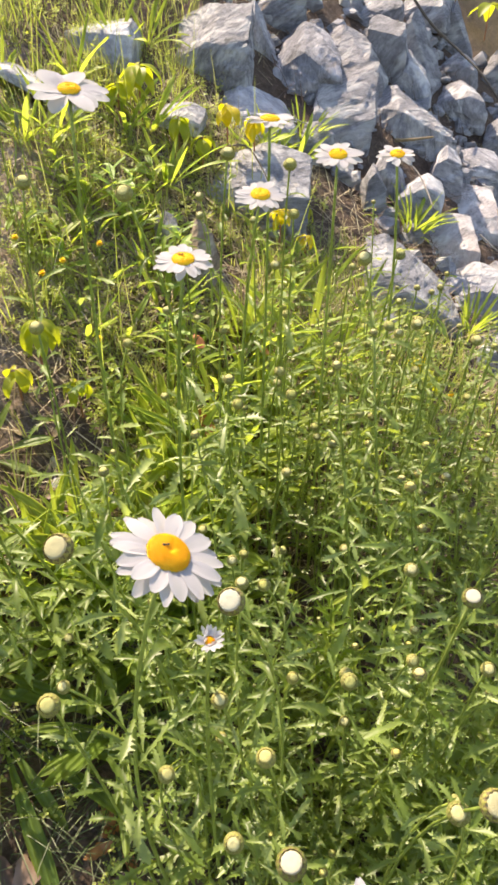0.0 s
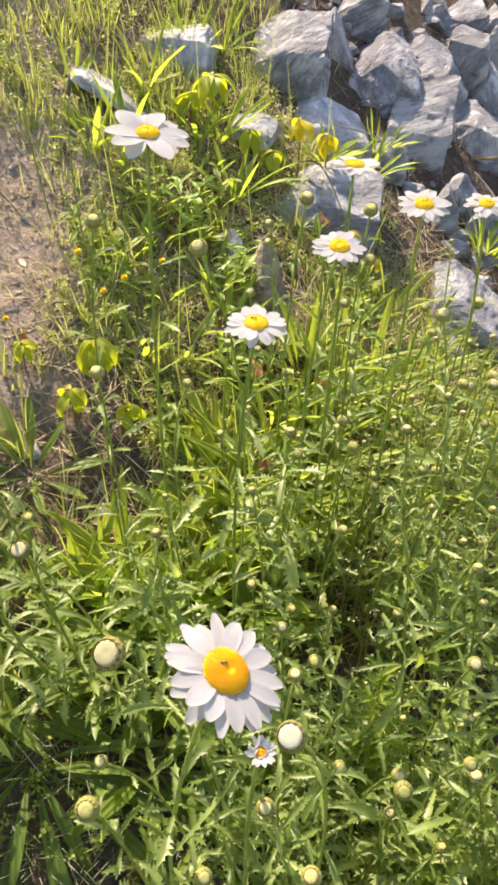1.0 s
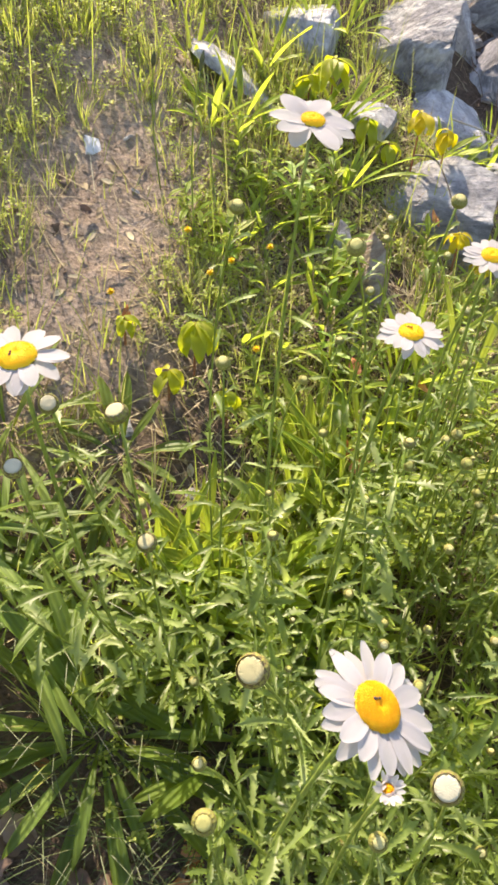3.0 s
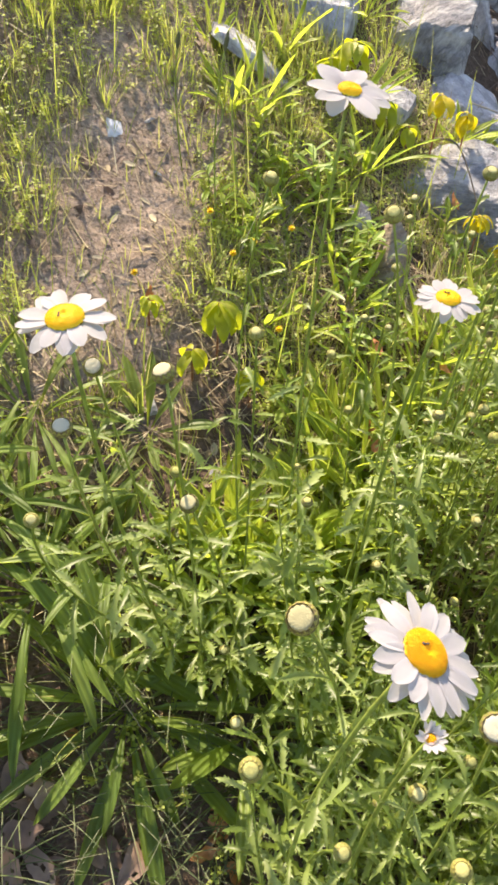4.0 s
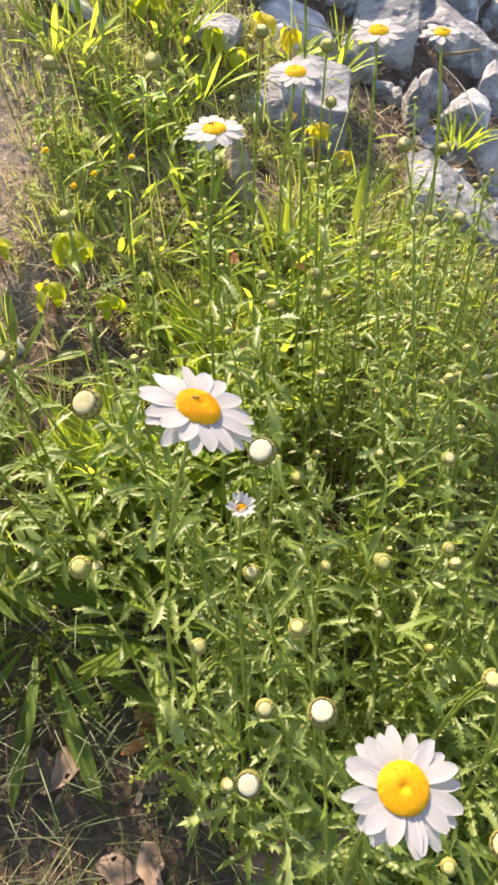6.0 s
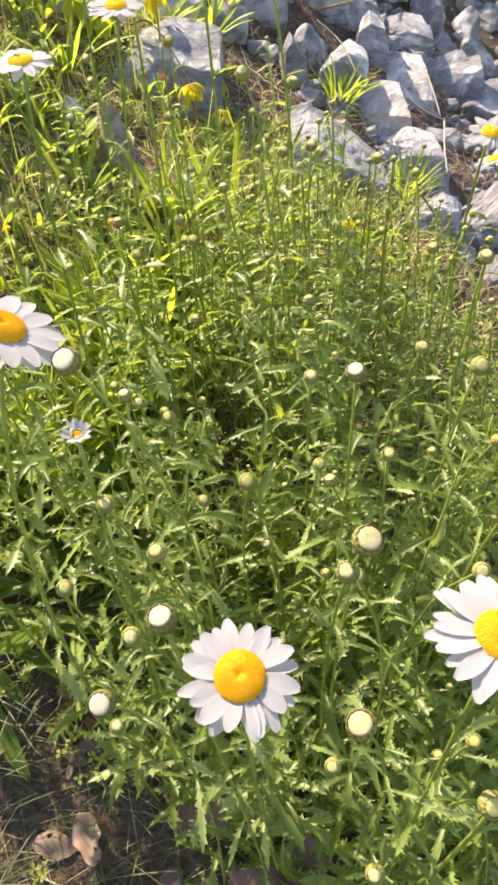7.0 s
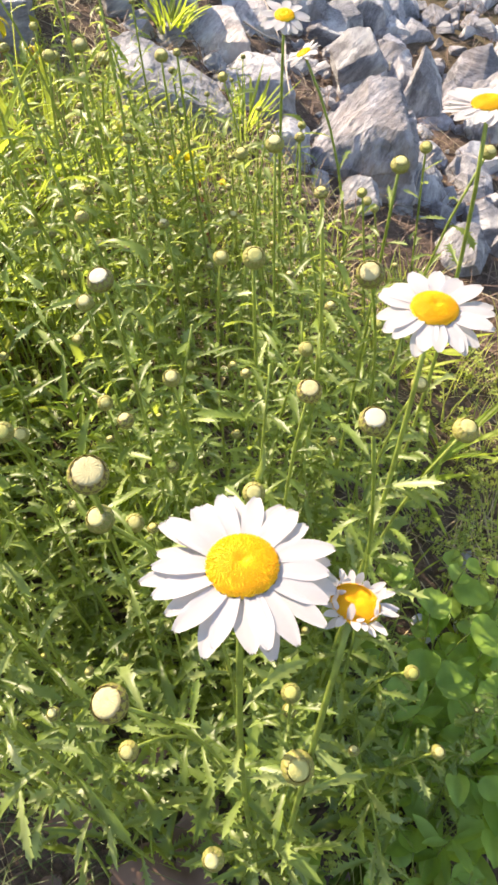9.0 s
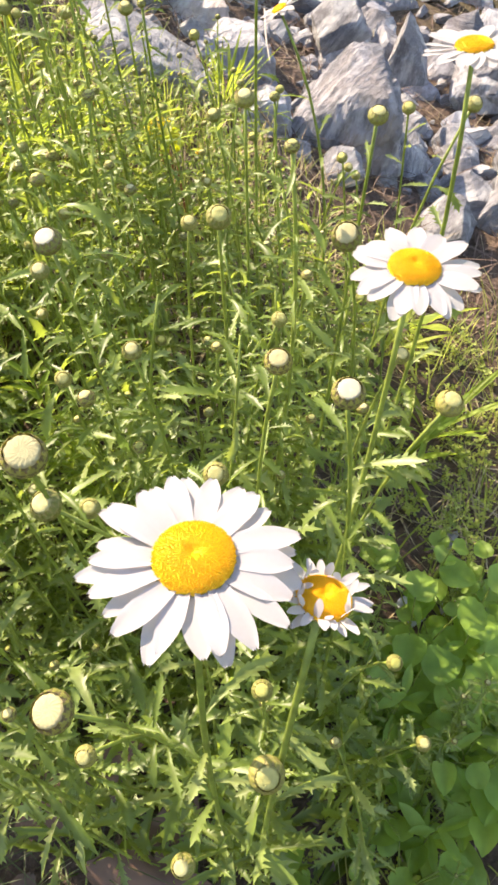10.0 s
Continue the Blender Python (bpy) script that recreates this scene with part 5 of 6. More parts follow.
bright_tufts()
for i, (x, y) in enumerate([(-0.15, 0.69), (-0.12, 0.66), (-0.09, 0.72), (-0.06, 0.68), (-0.05, 0.76), (-0.02, 0.72), (-0.1, 0.79), (-0.05, 0.84), (-0.02, 0.8), (0.02, 0.86), (-0.08, 0.87), (0.0, 0.66)]):
    tuft(x, y, 9 + i % 3, 0.085 + 0.01 * (i % 3), 0.021 + 0.003 * (i % 2), 760 + i, 1.0 + 0.2 * (i % 3), True, "leafy plant with broad soft yellow-green leaves at its foot", "leafy plant")


def leafy_weed(x, y, height, leaf, seed, green):
    """An upright weed: a thin stem set with oval leaves that grow smaller to the tip."""
    rnd = random.Random(seed)
    base = Vector((x, y, soil_z(x, y) - 0.003))
    th = thing("leafy_weed", base, "upright green weed with narrow oval leaves up its stem", "weed", "leafy weeds on the bank")
    tip = Vector((rnd.uniform(-0.2, 0.2) * height, rnd.uniform(-0.2, 0.2) * height, height))
    pts = bezier(Vector(), Vector((tip.x * 0.2, tip.y * 0.2, height * 0.6)), tip, 6)
    piece("stem", mesh_of(*tube(pts, 0.0011, 0.0006, 5), M_STEM, True, "stem"), th)
    n = int(6 + height * 60)
    for k in range(n):
        t = 0.12 + 0.88 * k / n
        i = min(int(t * 6), 5)
        p = pts[i].lerp(pts[i + 1], t * 6 - i)
        a = k * 2.4 + rnd.uniform(-0.4, 0.4)
        ln = leaf * (1.2 - 0.65 * t) * rnd.uniform(0.7, 1.2)
        v, f = blade_leaf(ln, ln * rnd.uniform(0.2, 0.32), rnd.uniform(5, 60), 6, 0.2, 0.2, 0.55, 0.03, seed * 11 + k)
        piece("leaf", mesh_of(v, f, green, True, "leaf"), th, basis(p, Vector((math.cos(a), math.sin(a), rnd.uniform(0.2, 1.1))), (0, 0, 1)))


def leafy_weeds():
    rnd = random.Random(51)
    n = 0
    while n < 40:
        x, y = rnd.uniform(-0.36, 0.12), rnd.uniform(0.8, 1.34)
        if dirt(x, y) > 0.3 or rocky(x, y) or clump_edge(x, y) > 0.0:
            continue
        leafy_weed(x, y, rnd.uniform(0.03, 0.085), rnd.uniform(0.03, 0.052), 1500 + n, M_BRIGHT if n % 3 else M_BROAD)
        n += 1


leafy_weeds()
for i in range(16):
    leafy_weed(0.32 + 0.04 * (i % 4) + 0.012 * (i // 4 % 2), 0.235 + 0.045 * (i // 4), 0.09 + 0.02 * (i % 3), 0.05, 1560 + i, M_BROAD)


# ---------------------------------------------------------------- yellow-green seedlings
def seedling(x, y, height, leaf, count, seed, droop=60, lean=(0, 0), yellow=False):
    rnd = random.Random(seed)
    base = Vector((x, y, soil_z(x, y) - 0.004))
    th = thing("tree_seedling", base, "small seedling with drooping bright yellow leaves beside the rock" if yellow else "yellow-green tree seedling with drooping oval leaves and reddish stalk", "seedling", "seedlings on the bank")
    top = Vector((lean[0], lean[1], height))
    pts = bezier(Vector(), Vector((lean[0] * 0.3, lean[1] * 0.3, height * 0.7)), top, 6)
    piece("stalk", mesh_of(*tube(pts, 0.0018, 0.0012), M_RED, True, "stalk"), th, None, "thin reddish stalk")
    for k in range(count):
        a = 6.2832 * (k + rnd.uniform(-0.25, 0.25)) / count
        ln = leaf * rnd.uniform(0.75, 1.15)
        v, f = blade_leaf(ln, ln * rnd.uniform(0.36, 0.46), droop + rnd.uniform(35, 70), 8, 0.15, 0.04, 0.44, 0.04, seed * 17 + k)
        piece("leaf", mesh_of(v, f, M_YELLOW if yellow else M_SEEDLING, True, "leaf"), th, basis(top - Vector((0, 0, 0.004 * (k % 3))), Vector((math.cos(a), math.sin(a), rnd.uniform(-0.35, 0.3))), (0, 0, 1)))
    return th


seedling(-0.243, 0.90, 0.085, 0.047, 10, 1, 60)
seedling(-0.335, 0.90, 0.045, 0.026, 9, 2)
seedling(-0.264, 0.86, 0.05, 0.035, 7, 3)
seedling(-0.188, 0.857, 0.06, 0.034, 7, 4)
seedling(-0.175, 1.47, 0.10, 0.06, 9, 5, 35)
seedling(-0.21, 1.45, 0.07, 0.055, 7, 25, 35)
seedling(-0.105, 1.425, 0.075, 0.045, 6, 6)
seedling(-0.063, 1.415, 0.065, 0.045, 6, 7)
seedling(-0.02, 1.44, 0.12, 0.042, 8, 8, yellow=True)
seedling(0.028, 1.45, 0.11, 0.038, 7, 9, yellow=True)
seedling(0.075, 1.29, 0.09, 0.036, 8, 10, yellow=True)
seedling(0.30, 1.0, 0.13, 0.034, 5, 26, 40)
seedling(0.27, 0.99, 0.12, 0.03, 5, 27, 40)
seedling(0.12, 1.30, 0.06, 0.03, 7, 11, yellow=True)
seedling(0.12, 1.38, 0.05, 0.04, 4, 12)
seedling(0.215, 1.10, 0.09, 0.036, 4, 13)
seedling(0.288, 1.05, 0.1, 0.04, 6, 14, yellow=True)
seedling(0.30, 1.06, 0.07, 0.035, 3, 15)
seedling(0.53, 2.50, 0.1, 0.07, 5, 16, 30)
seedling(0.74, 2.68, 0.1, 0.09, 5, 17, 30)


# ---------------------------------------------------------------- seed stalks, twigs
def seed_stalk(x, y, tip, seed):
    rnd = random.Random(seed)
    base = Vector((x, y, soil_z(x, y)))
    th = thing("plantain_stalk", base, "thin plantain stalk with a dark narrow seed head", "seed stalk", "seed stalks on the bank")
    tip = Vector(tip) - base
    pts = bezier(Vector(), tip * 0.55 + Vector((rnd.uniform(-0.02, 0.02), 0, 0.02)), tip, 8)
    piece("stalk", mesh_of(*tube(pts, 0.0012, 0.0009, 5), M_STEM, True, "stalk"), th)
    d = (pts[-1] - pts[-2]).normalized()
    hp = [tip + d * (0.024 * k / 8) for k in range(9)]
    v, f = tube(hp, 0.003, 0.003, 8)
    for i in range(9):
        k = math.sin(math.pi * (0.12 + 0.84 * i / 8))
        for j in range(8):
            v[i * 8 + j] = hp[i] + (v[i * 8 + j] - hp[i]) * k * rnd.uniform(0.85, 1.15)
    piece("seed_head", mesh_of(v, f, M_SEEDHEAD, True, "seed_head"), th)


seed_stalk(-0.30, 1.09, (-0.290, 1.06, 0.578), 1)
seed_stalk(-0.34, 1.22, (-0.345, 1.24, 0.478), 2)
seed_stalk(-0.37, 1.15, (-0.355, 1.08, 0.57), 3)
seed_stalk(-0.27, 1.12, (-0.30, 1.15, 0.50), 4)


def twig(points, r, label, mat=None):
    pts = [Vector(p) for p in points]
    fine = []
    for i in range(len(pts) - 1):
        a, b, c, d = pts[max(i - 1, 0)], pts[i], pts[i + 1], pts[min(i + 2, len(pts) - 1)]
        for k in range(5):
            t = k / 5
            fine.append(0.5 * ((2 * b) + (c - a) * t + (2 * a - 5 * b + 4 * c - d) * t * t + (3 * b - a - 3 * c + d) * t ** 3))
    fine.append(pts[-1])
    ob = new("twig", mesh_of(*tube(fine, r, r * 0.5, 6), mat or M_TWIG, True, "twig"))
    tagged(ob, label, "twig")


twig([(0.40, 2.26, 0.58), (0.47, 2.22, 0.50), (0.55, 2.20, 0.44), (0.60, 2.14, 0.40), (0.66, 2.08, 0.33)], 0.004, "thin dark bare twig arching over the rocks")
twig([(-0.02, 1.45, 0.40), (0.02, 1.40, 0.41), (0.06, 1.34, 0.36), (0.08, 1.30, 0.32)], 0.002, "thin brown bent twig beside the rock")
twig([(0.343, 1.80, 0.322), (0.385, 1.803, 0.324), (0.429, 1.807, 0.329)], 0.0045, "short pale broken stick lying on the rocks", M_STRAW)
twig([(0.44, 1.2, 0.16), (0.47, 1.14, 0.11), (0.47, 1.08, 0.05), (0.50, 1.02, 0.0)], 0.0022, "thin dry bent twig beside the rock")


def lying(x0, y0, x1, y1, lift):
    """Points of a thin stick that lies along the soil."""
    return [(x0 + (x1 - x0) * t, y0 + (y1 - y0) * t, soil_z(x0 + (x1 - x0) * t, y0 + (y1 - y0) * t) + lift) for t in (0, 0.35, 0.7, 1)]


twig(lying(-0.441, 0.963, -0.502, 1.013, 0.002), 0.0011, "thin pale dry stick lying on bare soil", M_STRAW)
twig(lying(-0.56, 1.227, -0.519, 1.185, 0.002), 0.0012, "thin dark dry stick lying on bare soil")
twig(lying(-0.45, 1.167, -0.408, 1.134, 0.002), 0.001, "thin pale dry stick lying on bare soil", M_STRAW)
twig(lying(-0.40, 0.93, -0.36, 0.85, 0.003), 0.001, "thin pale dry stick lying on bare soil", M_STRAW)
twig([(-0.295, 0.998, soil_z(-0.295, 0.998) - 0.002), (-0.3, 0.992, 0.325), (-0.312, 0.983, 0.342), (-0.328, 0.967, 0.338)], 0.0011, "pale curved dry stalk rising from the soil", M_STRAW)
twig([(0.337, 1.702, 0.323), (0.377, 1.647, 0.292), (0.388, 1.529, 0.264)], 0.0021, "thin weathered grey-brown stick caught between grey rocks", M_DRIFTWOOD)
twig([(0.580, 1.724, 0.196), (0.575, 1.649, 0.183), (0.557, 1.520, 0.173)], 0.0021, "thin weathered grey-brown stick caught between grey rocks", M_DRIFTWOOD)
twig([(0.583, 1.575, 0.148), (0.544, 1.431, 0.144), (0.523, 1.335, 0.137)], 0.0021, "thin weathered grey-brown stick caught between grey rocks", M_DRIFTWOOD)
twig([(0.501, 1.562, 0.200), (0.535, 1.534, 0.177), (0.585, 1.543, 0.152)], 0.0021, "thin weathered grey-brown stick caught between grey rocks", M_DRIFTWOOD)
twig([(0.802, 1.334, -0.024), (0.738, 1.255, -0.011), (0.690, 1.169, -0.006)], 0.0021, "thin weathered grey-brown stick caught between grey rocks", M_DRIFTWOOD)
twig([(0.036, 1.599, 0.427), (0.116, 1.647, 0.398), (0.163, 1.647, 0.374)], 0.0021, "thin weathered grey-brown stick caught between grey rocks", M_DRIFTWOOD)


# ---------------------------------------------------------------- grass, weeds and litter
def add_blade(soup, x, y, length, width, way, bend, n=4):
    """One narrow blade that grows out of the soil and bends over."""
    base = Vector((x, y, soil_z(x, y) - 0.003))
    w = Vector((-way.y, way.x, 0))
    w = w.normalized() if w.length > 1e-3 else Vector((1, 0, 0))
    v = []
    p, d = base, way.normalized()
    for i in range(n):
        t = i / n
        k = width * 0.5 * (1 - t ** 2 * 0.7)
        v += [p - w * k, p + w * k]
        p = p + d * (length / n)
        d = (d + Vector((d.x * 0.6, d.y * 0.6, -0.35)) * bend / n).normalized()
    v.append(p)
    f = [(2 * i, 2 * i + 1, 2 * i + 3, 2 * i + 2) for i in range(n - 1)] + [(2 * n - 2, 2 * n - 1, 2 * n)]
    soup.add(v, f)


def grass():
    rnd = random.Random(11)
    green, dry, thin = Soup(), Soup(), Soup()

    def clump(x, y, count, length, width, spread, lift=1.3):
        for _ in range(count):
            a = rnd.uniform(0, 6.2832)
            r = spread * math.sqrt(rnd.random())
            way = Vector((math.cos(a) * rnd.uniform(0.1, 0.9), math.sin(a) * rnd.uniform(0.1, 0.9), lift))
            add_blade(green, x + r * math.cos(a), y + r * math.sin(a), length * rnd.uniform(0.5, 1.2), width * rnd.uniform(0.7, 1.3), way, rnd.uniform(0.2, 1.6))

    # thick grass over the upper bank
    n = 0
    while n < 560:
        x, y = rnd.uniform(-1.15 - 0.4 * rnd.random(), 0.35), rnd.uniform(0.75, 2.1 + 0.5 * rnd.random())
        if rocky(x, y) or rnd.random() < dirt(x, y) * 0.97 or clump_edge(x, y) > 0.06:
            continue
        if noise.noise(Vector((x * 7, y * 7, 4))) < -0.12 and rnd.random() < 0.7 or x < -0.45 and 0.9 < y < 1.25 and rnd.random() < 0.4:
            continue
        clump(x, y, rnd.randint(18, 36), rnd.uniform(0.03, 0.075), rnd.uniform(0.0009, 0.0017), 0.035)
        n += 1
    # lush grass along the top of the bare patch
    for _ in range(60):
        x, y = rnd.uniform(-0.85, -0.2), rnd.uniform(1.28, 1.8)
        clump(x, y, rnd.randint(14, 26), rnd.uniform(0.03, 0.06), rnd.uniform(0.0016, 0.0028), 0.04)
    for _ in range(35):
        clump(rnd.uniform(-0.85, -0.56), rnd.uniform(0.95, 1.3), rnd.randint(12, 22), rnd.uniform(0.03, 0.05), rnd.uniform(0.0012, 0.002), 0.04)
    # sparse thin grass on the lower bank and between the daisies
    n = 0
    while n < 330:
        x, y = rnd.uniform(-0.6, 0.75), rnd.uniform(0.15, 0.95)
        if rnd.random() < dirt(x, y) * 0.75:
            continue
        if y < 0.46 and x < 0.1:
            n += 1
            continue
        clump(x, y, rnd.randint(5, 12), rnd.uniform(0.05, 0.11), rnd.uniform(0.0012, 0.0022), 0.025, 1.0)
        n += 1
    # thin half-dry grass between the daisies and the rocks
    for _ in range(190):
        x, y = rnd.uniform(0.0, 0.68), rnd.uniform(0.92, 1.36)
        if x > 0.62 - 0.6 * (y - 0.92):
            continue
        if rnd.random() < 0.8:
            clump(x, y, rnd.randint(6, 14), rnd.uniform(0.05, 0.1), rnd.uniform(0.0012, 0.0024), 0.03, 1.1)
        for _ in range(9):
            a = rnd.uniform(0, 6.2832)
            add_blade(dry, x + rnd.uniform(-0.03, 0.03), y + rnd.uniform(-0.03, 0.03), rnd.uniform(0.04, 0.1), rnd.uniform(0.001, 0.002), Vector((math.cos(a), math.sin(a), rnd.uniform(0.15, 1.2))), rnd.uniform(0.2, 1.2))
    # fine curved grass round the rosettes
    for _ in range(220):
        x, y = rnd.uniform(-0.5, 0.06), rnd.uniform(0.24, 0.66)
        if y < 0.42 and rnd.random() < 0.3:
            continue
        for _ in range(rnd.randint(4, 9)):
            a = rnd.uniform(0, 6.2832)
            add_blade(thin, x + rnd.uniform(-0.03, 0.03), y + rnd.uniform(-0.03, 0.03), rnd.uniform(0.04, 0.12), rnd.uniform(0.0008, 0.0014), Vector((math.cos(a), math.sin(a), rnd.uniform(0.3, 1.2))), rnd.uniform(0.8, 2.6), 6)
    # rougher grass farther out
    n = 0
    while n < 2200:
        a, r = rnd.uniform(0, 6.2832), 0.9 + 3.4 * rnd.random() ** 1.3
        x, y = -0.2 + r * math.cos(a), 0.9 + r * math.sin(a)
        if (-0.95 < x < 0.9 and 0.1 < y < 2.0) or rocky(x, y) and y < 3 and x > -0.4 or (abs(x) < 0.6 and y < 0.2):
            continue
        clump(x, y, rnd.randint(9, 16), rnd.uniform(0.06, 0.12), rnd.uniform(0.003, 0.006), 0.06)
        n += 1
    # single thin blades on the bare patch
    for _ in range(280):
        x, y = rnd.uniform(-0.7, -0.15), rnd.uniform(0.7, 1.35)
        clump(x, y, rnd.randint(1, 3), rnd.uniform(0.03, 0.07), 0.0013, 0.006)
    # dry upright stalks left from last year
    for _ in range(420):
        x, y = rnd.uniform(-0.7, 0.25), rnd.uniform(0.8, 1.65)
        if rnd.random() < dirt(x, y) or rocky(x, y):
            continue
        add_blade(dry, x, y, rnd.uniform(0.05, 0.13), rnd.uniform(0.0009, 0.0015), Vector((rnd.uniform(-0.6, 0.6), rnd.uniform(-0.6, 0.5), 1)), rnd.uniform(0.2, 0.9), 5)
    # tall thin culms
    for _ in range(80):
        x, y = rnd.uniform(-0.75, 0.1), rnd.uniform(0.8, 1.6)
        if rnd.random() < dirt(x, y):
            continue
        add_blade(green, x, y, rnd.uniform(0.13, 0.24), 0.0016, Vector((rnd.uniform(-0.25, 0.25), rnd.uniform(-0.3, 0.2), 1)), 0.25, 6)
    tagged(new("grass", green.mesh(M_GRASS, True, "grass")), "fresh yellow-green grass growing in tufts on the bank", "grass", kind="stuff")
    # dead grass lying about
    n = 0
    while n < 14500:
        x, y = rnd.uniform(-1.0, 1.1), rnd.uniform(0.15, 2.2)
        if y < 0.52 and x < 0.3:
            continue
        if rnd.random() < 0.45:
            x, y = rnd.uniform(-0.35, 0.25), rnd.uniform(0.72, 1.6)
        if rocky(x, y) and rnd.random() < 0.6:
            continue
        if rnd.random() < 0.75 * dirt(x, y):
            continue
        k = noise.noise(Vector((x * 6, y * 6, 2)))
        if rnd.random() > 0.35 + 1.3 * max(0, k) + 0.3 * (abs(x + 0.02) < 0.22 and 1.1 < y < 1.4):
            continue
        a = rnd.uniform(0, 6.2832)
        nrm = slope_normal(x, y)
        tan = nrm.cross(Vector((math.cos(a), math.sin(a), 0))).normalized()
        add_blade(dry, x, y, rnd.uniform(0.03, 0.11), rnd.uniform(0.0009, 0.002), tan + nrm * rnd.uniform(0.06, 0.4), rnd.uniform(0.2, 0.9), 4)
        n += 1
    # short bits of straw lying on the bare patch
    for _ in range(1500):
        x, y = rnd.uniform(-0.72, -0.14), rnd.uniform(0.68, 1.42)
        if rnd.random() > dirt(x, y) + 0.1:
            continue
        a = rnd.uniform(0, 6.2832)
        nrm = slope_normal(x, y)
        add_blade(dry, x, y, rnd.uniform(0.008, 0.032), rnd.uniform(0.0006, 0.0014), nrm.cross(Vector((math.cos(a), math.sin(a), 0))).normalized() + nrm * rnd.uniform(0.2, 0.35), 0.5, 3)
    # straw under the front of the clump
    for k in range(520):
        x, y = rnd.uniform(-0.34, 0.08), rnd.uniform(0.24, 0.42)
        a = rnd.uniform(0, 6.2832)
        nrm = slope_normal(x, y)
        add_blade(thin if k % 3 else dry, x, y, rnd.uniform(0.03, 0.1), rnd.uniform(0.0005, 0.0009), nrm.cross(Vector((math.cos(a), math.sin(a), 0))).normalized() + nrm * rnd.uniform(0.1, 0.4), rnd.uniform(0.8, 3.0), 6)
    # M_THIN holds the shade round the rosettes in its dark colour
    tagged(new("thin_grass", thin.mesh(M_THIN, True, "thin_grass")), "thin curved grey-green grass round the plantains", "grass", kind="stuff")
    tagged(new("dry_grass", dry.mesh(M_STRAW, True, "dry_grass")), "dry straw-coloured dead grass lying on the soil", "dry grass", kind="stuff")


grass()


def small_weeds():
    """Low three-leaved weeds in patches."""
    rnd = random.Random(21)
    soup = Soup()
    n = 0
    while n < 9500:
        x, y = rnd.uniform(-0.9 - 0.5 * rnd.random(), 0.8), rnd.uniform(0.2 - 0.2 * rnd.random(), 1.5 + 0.5 * rnd.random())
        if rocky(x, y) or rnd.random() < dirt(x, y) * 0.96:
            continue
        far = noise.noise(Vector((x * 9, y * 9, 5)))
        dens = 0.1 + 0.35 * (-0.32 < x < 0.15 and y > 0.75) + 0.3 * (x < -0.47 - 0.15 * (y - 0.95) + 0.05 * far) + 0.25 * (y > 1.22 and x < -0.25) + 0.6 * (-0.34 < x < -0.12 and 0.85 < y < 1.15) + 0.12 * (y < 0.5) + 0.25 * (x > 0.38)
        if rnd.random() > dens * (0.7 + far) or clump_edge(x, y) > 0.1:
            continue
        h = rnd.uniform(0.006, 0.03) * (1.3 if x < -0.5 else 1)
        base = Vector((x, y, soil_z(x, y)))
        top = base + Vector((rnd.uniform(-0.012, 0.012), rnd.uniform(-0.012, 0.012), h))
        if h > 0.02:
            soup.add(*tube([base, base.lerp(top, 0.5) + Vector((0, 0, 0.003)), top], 0.0005, 0.0004, 3))
        for lvl in range(rnd.randint(2, 5)):
            p = base.lerp(top, 1 - 0.2 * lvl) + Vector((rnd.uniform(-0.006, 0.006), rnd.uniform(-0.006, 0.006), 0))
            a0 = rnd.uniform(0, 6.28)
            s = rnd.uniform(0.003, 0.0068)
            for k in range(3):
                a = a0 + k * 2.0944
                u = Vector((math.cos(a), math.sin(a), rnd.uniform(-0.5, 0.7))).normalized()
                w = Vector((-math.sin(a), math.cos(a), rnd.uniform(-0.5, 0.5)))
                v = [p, p + u * s * 0.6 - w * s * 0.36, p + u * s * 0.6 + w * s * 0.36, p + u * s * 1.1]
                soup.add(v, [(0, 2, 3, 1)])
        n += 1
    tagged(new("weeds", soup.mesh(M_WEED, True, "weeds")), "low small-leaved green weeds covering the bank", "weeds", kind="stuff")


small_weeds()


def yellow_blossom(x, y, h, seed):
    rnd = random.Random(seed)
    base = Vector((x, y, soil_z(x, y)))
    th = thing("yellow_wildflower", base, "tiny yellow wildflower head on a thin stalk", "wildflower", "yellow wildflowers")
    top = Vector((rnd.uniform(-0.01, 0.01), rnd.uniform(-0.01, 0.01), h))
    piece("stalk", mesh_of(*tube([Vector(), top * 0.5, top], 0.0008, 0.0006, 4), M_STEM, True, "stalk"), th)
    s = Soup()
    for k in range(26):
        a, b = k * 2.4, math.acos(1 - 1.5 * (k + 0.5) / 26)
        d = Vector((math.sin(b) * math.cos(a), math.sin(b) * math.sin(a), math.cos(b)))
        v, f = blade_leaf(0.0058, 0.0028, 20, 3, 0.2, 0.2, 0.6)
        s.add(v, f, basis(top, d, (0.1, 0.2, 1)))
    piece("blossom", s.mesh(M_BLOSSOM, True, "blossom"), th)


for i, (x, y, h) in enumerate([(-0.235, 1.02, 0.06), (-0.29, 1.05, 0.05), (-0.25, 0.985, 0.07), (-0.36, 0.94, 0.02), (-0.17, 0.93, 0.06), (0.33, 0.99, 0.1), (-0.2, 1.1, 0.05)]):
    yellow_blossom(x, y, h, 800 + i)


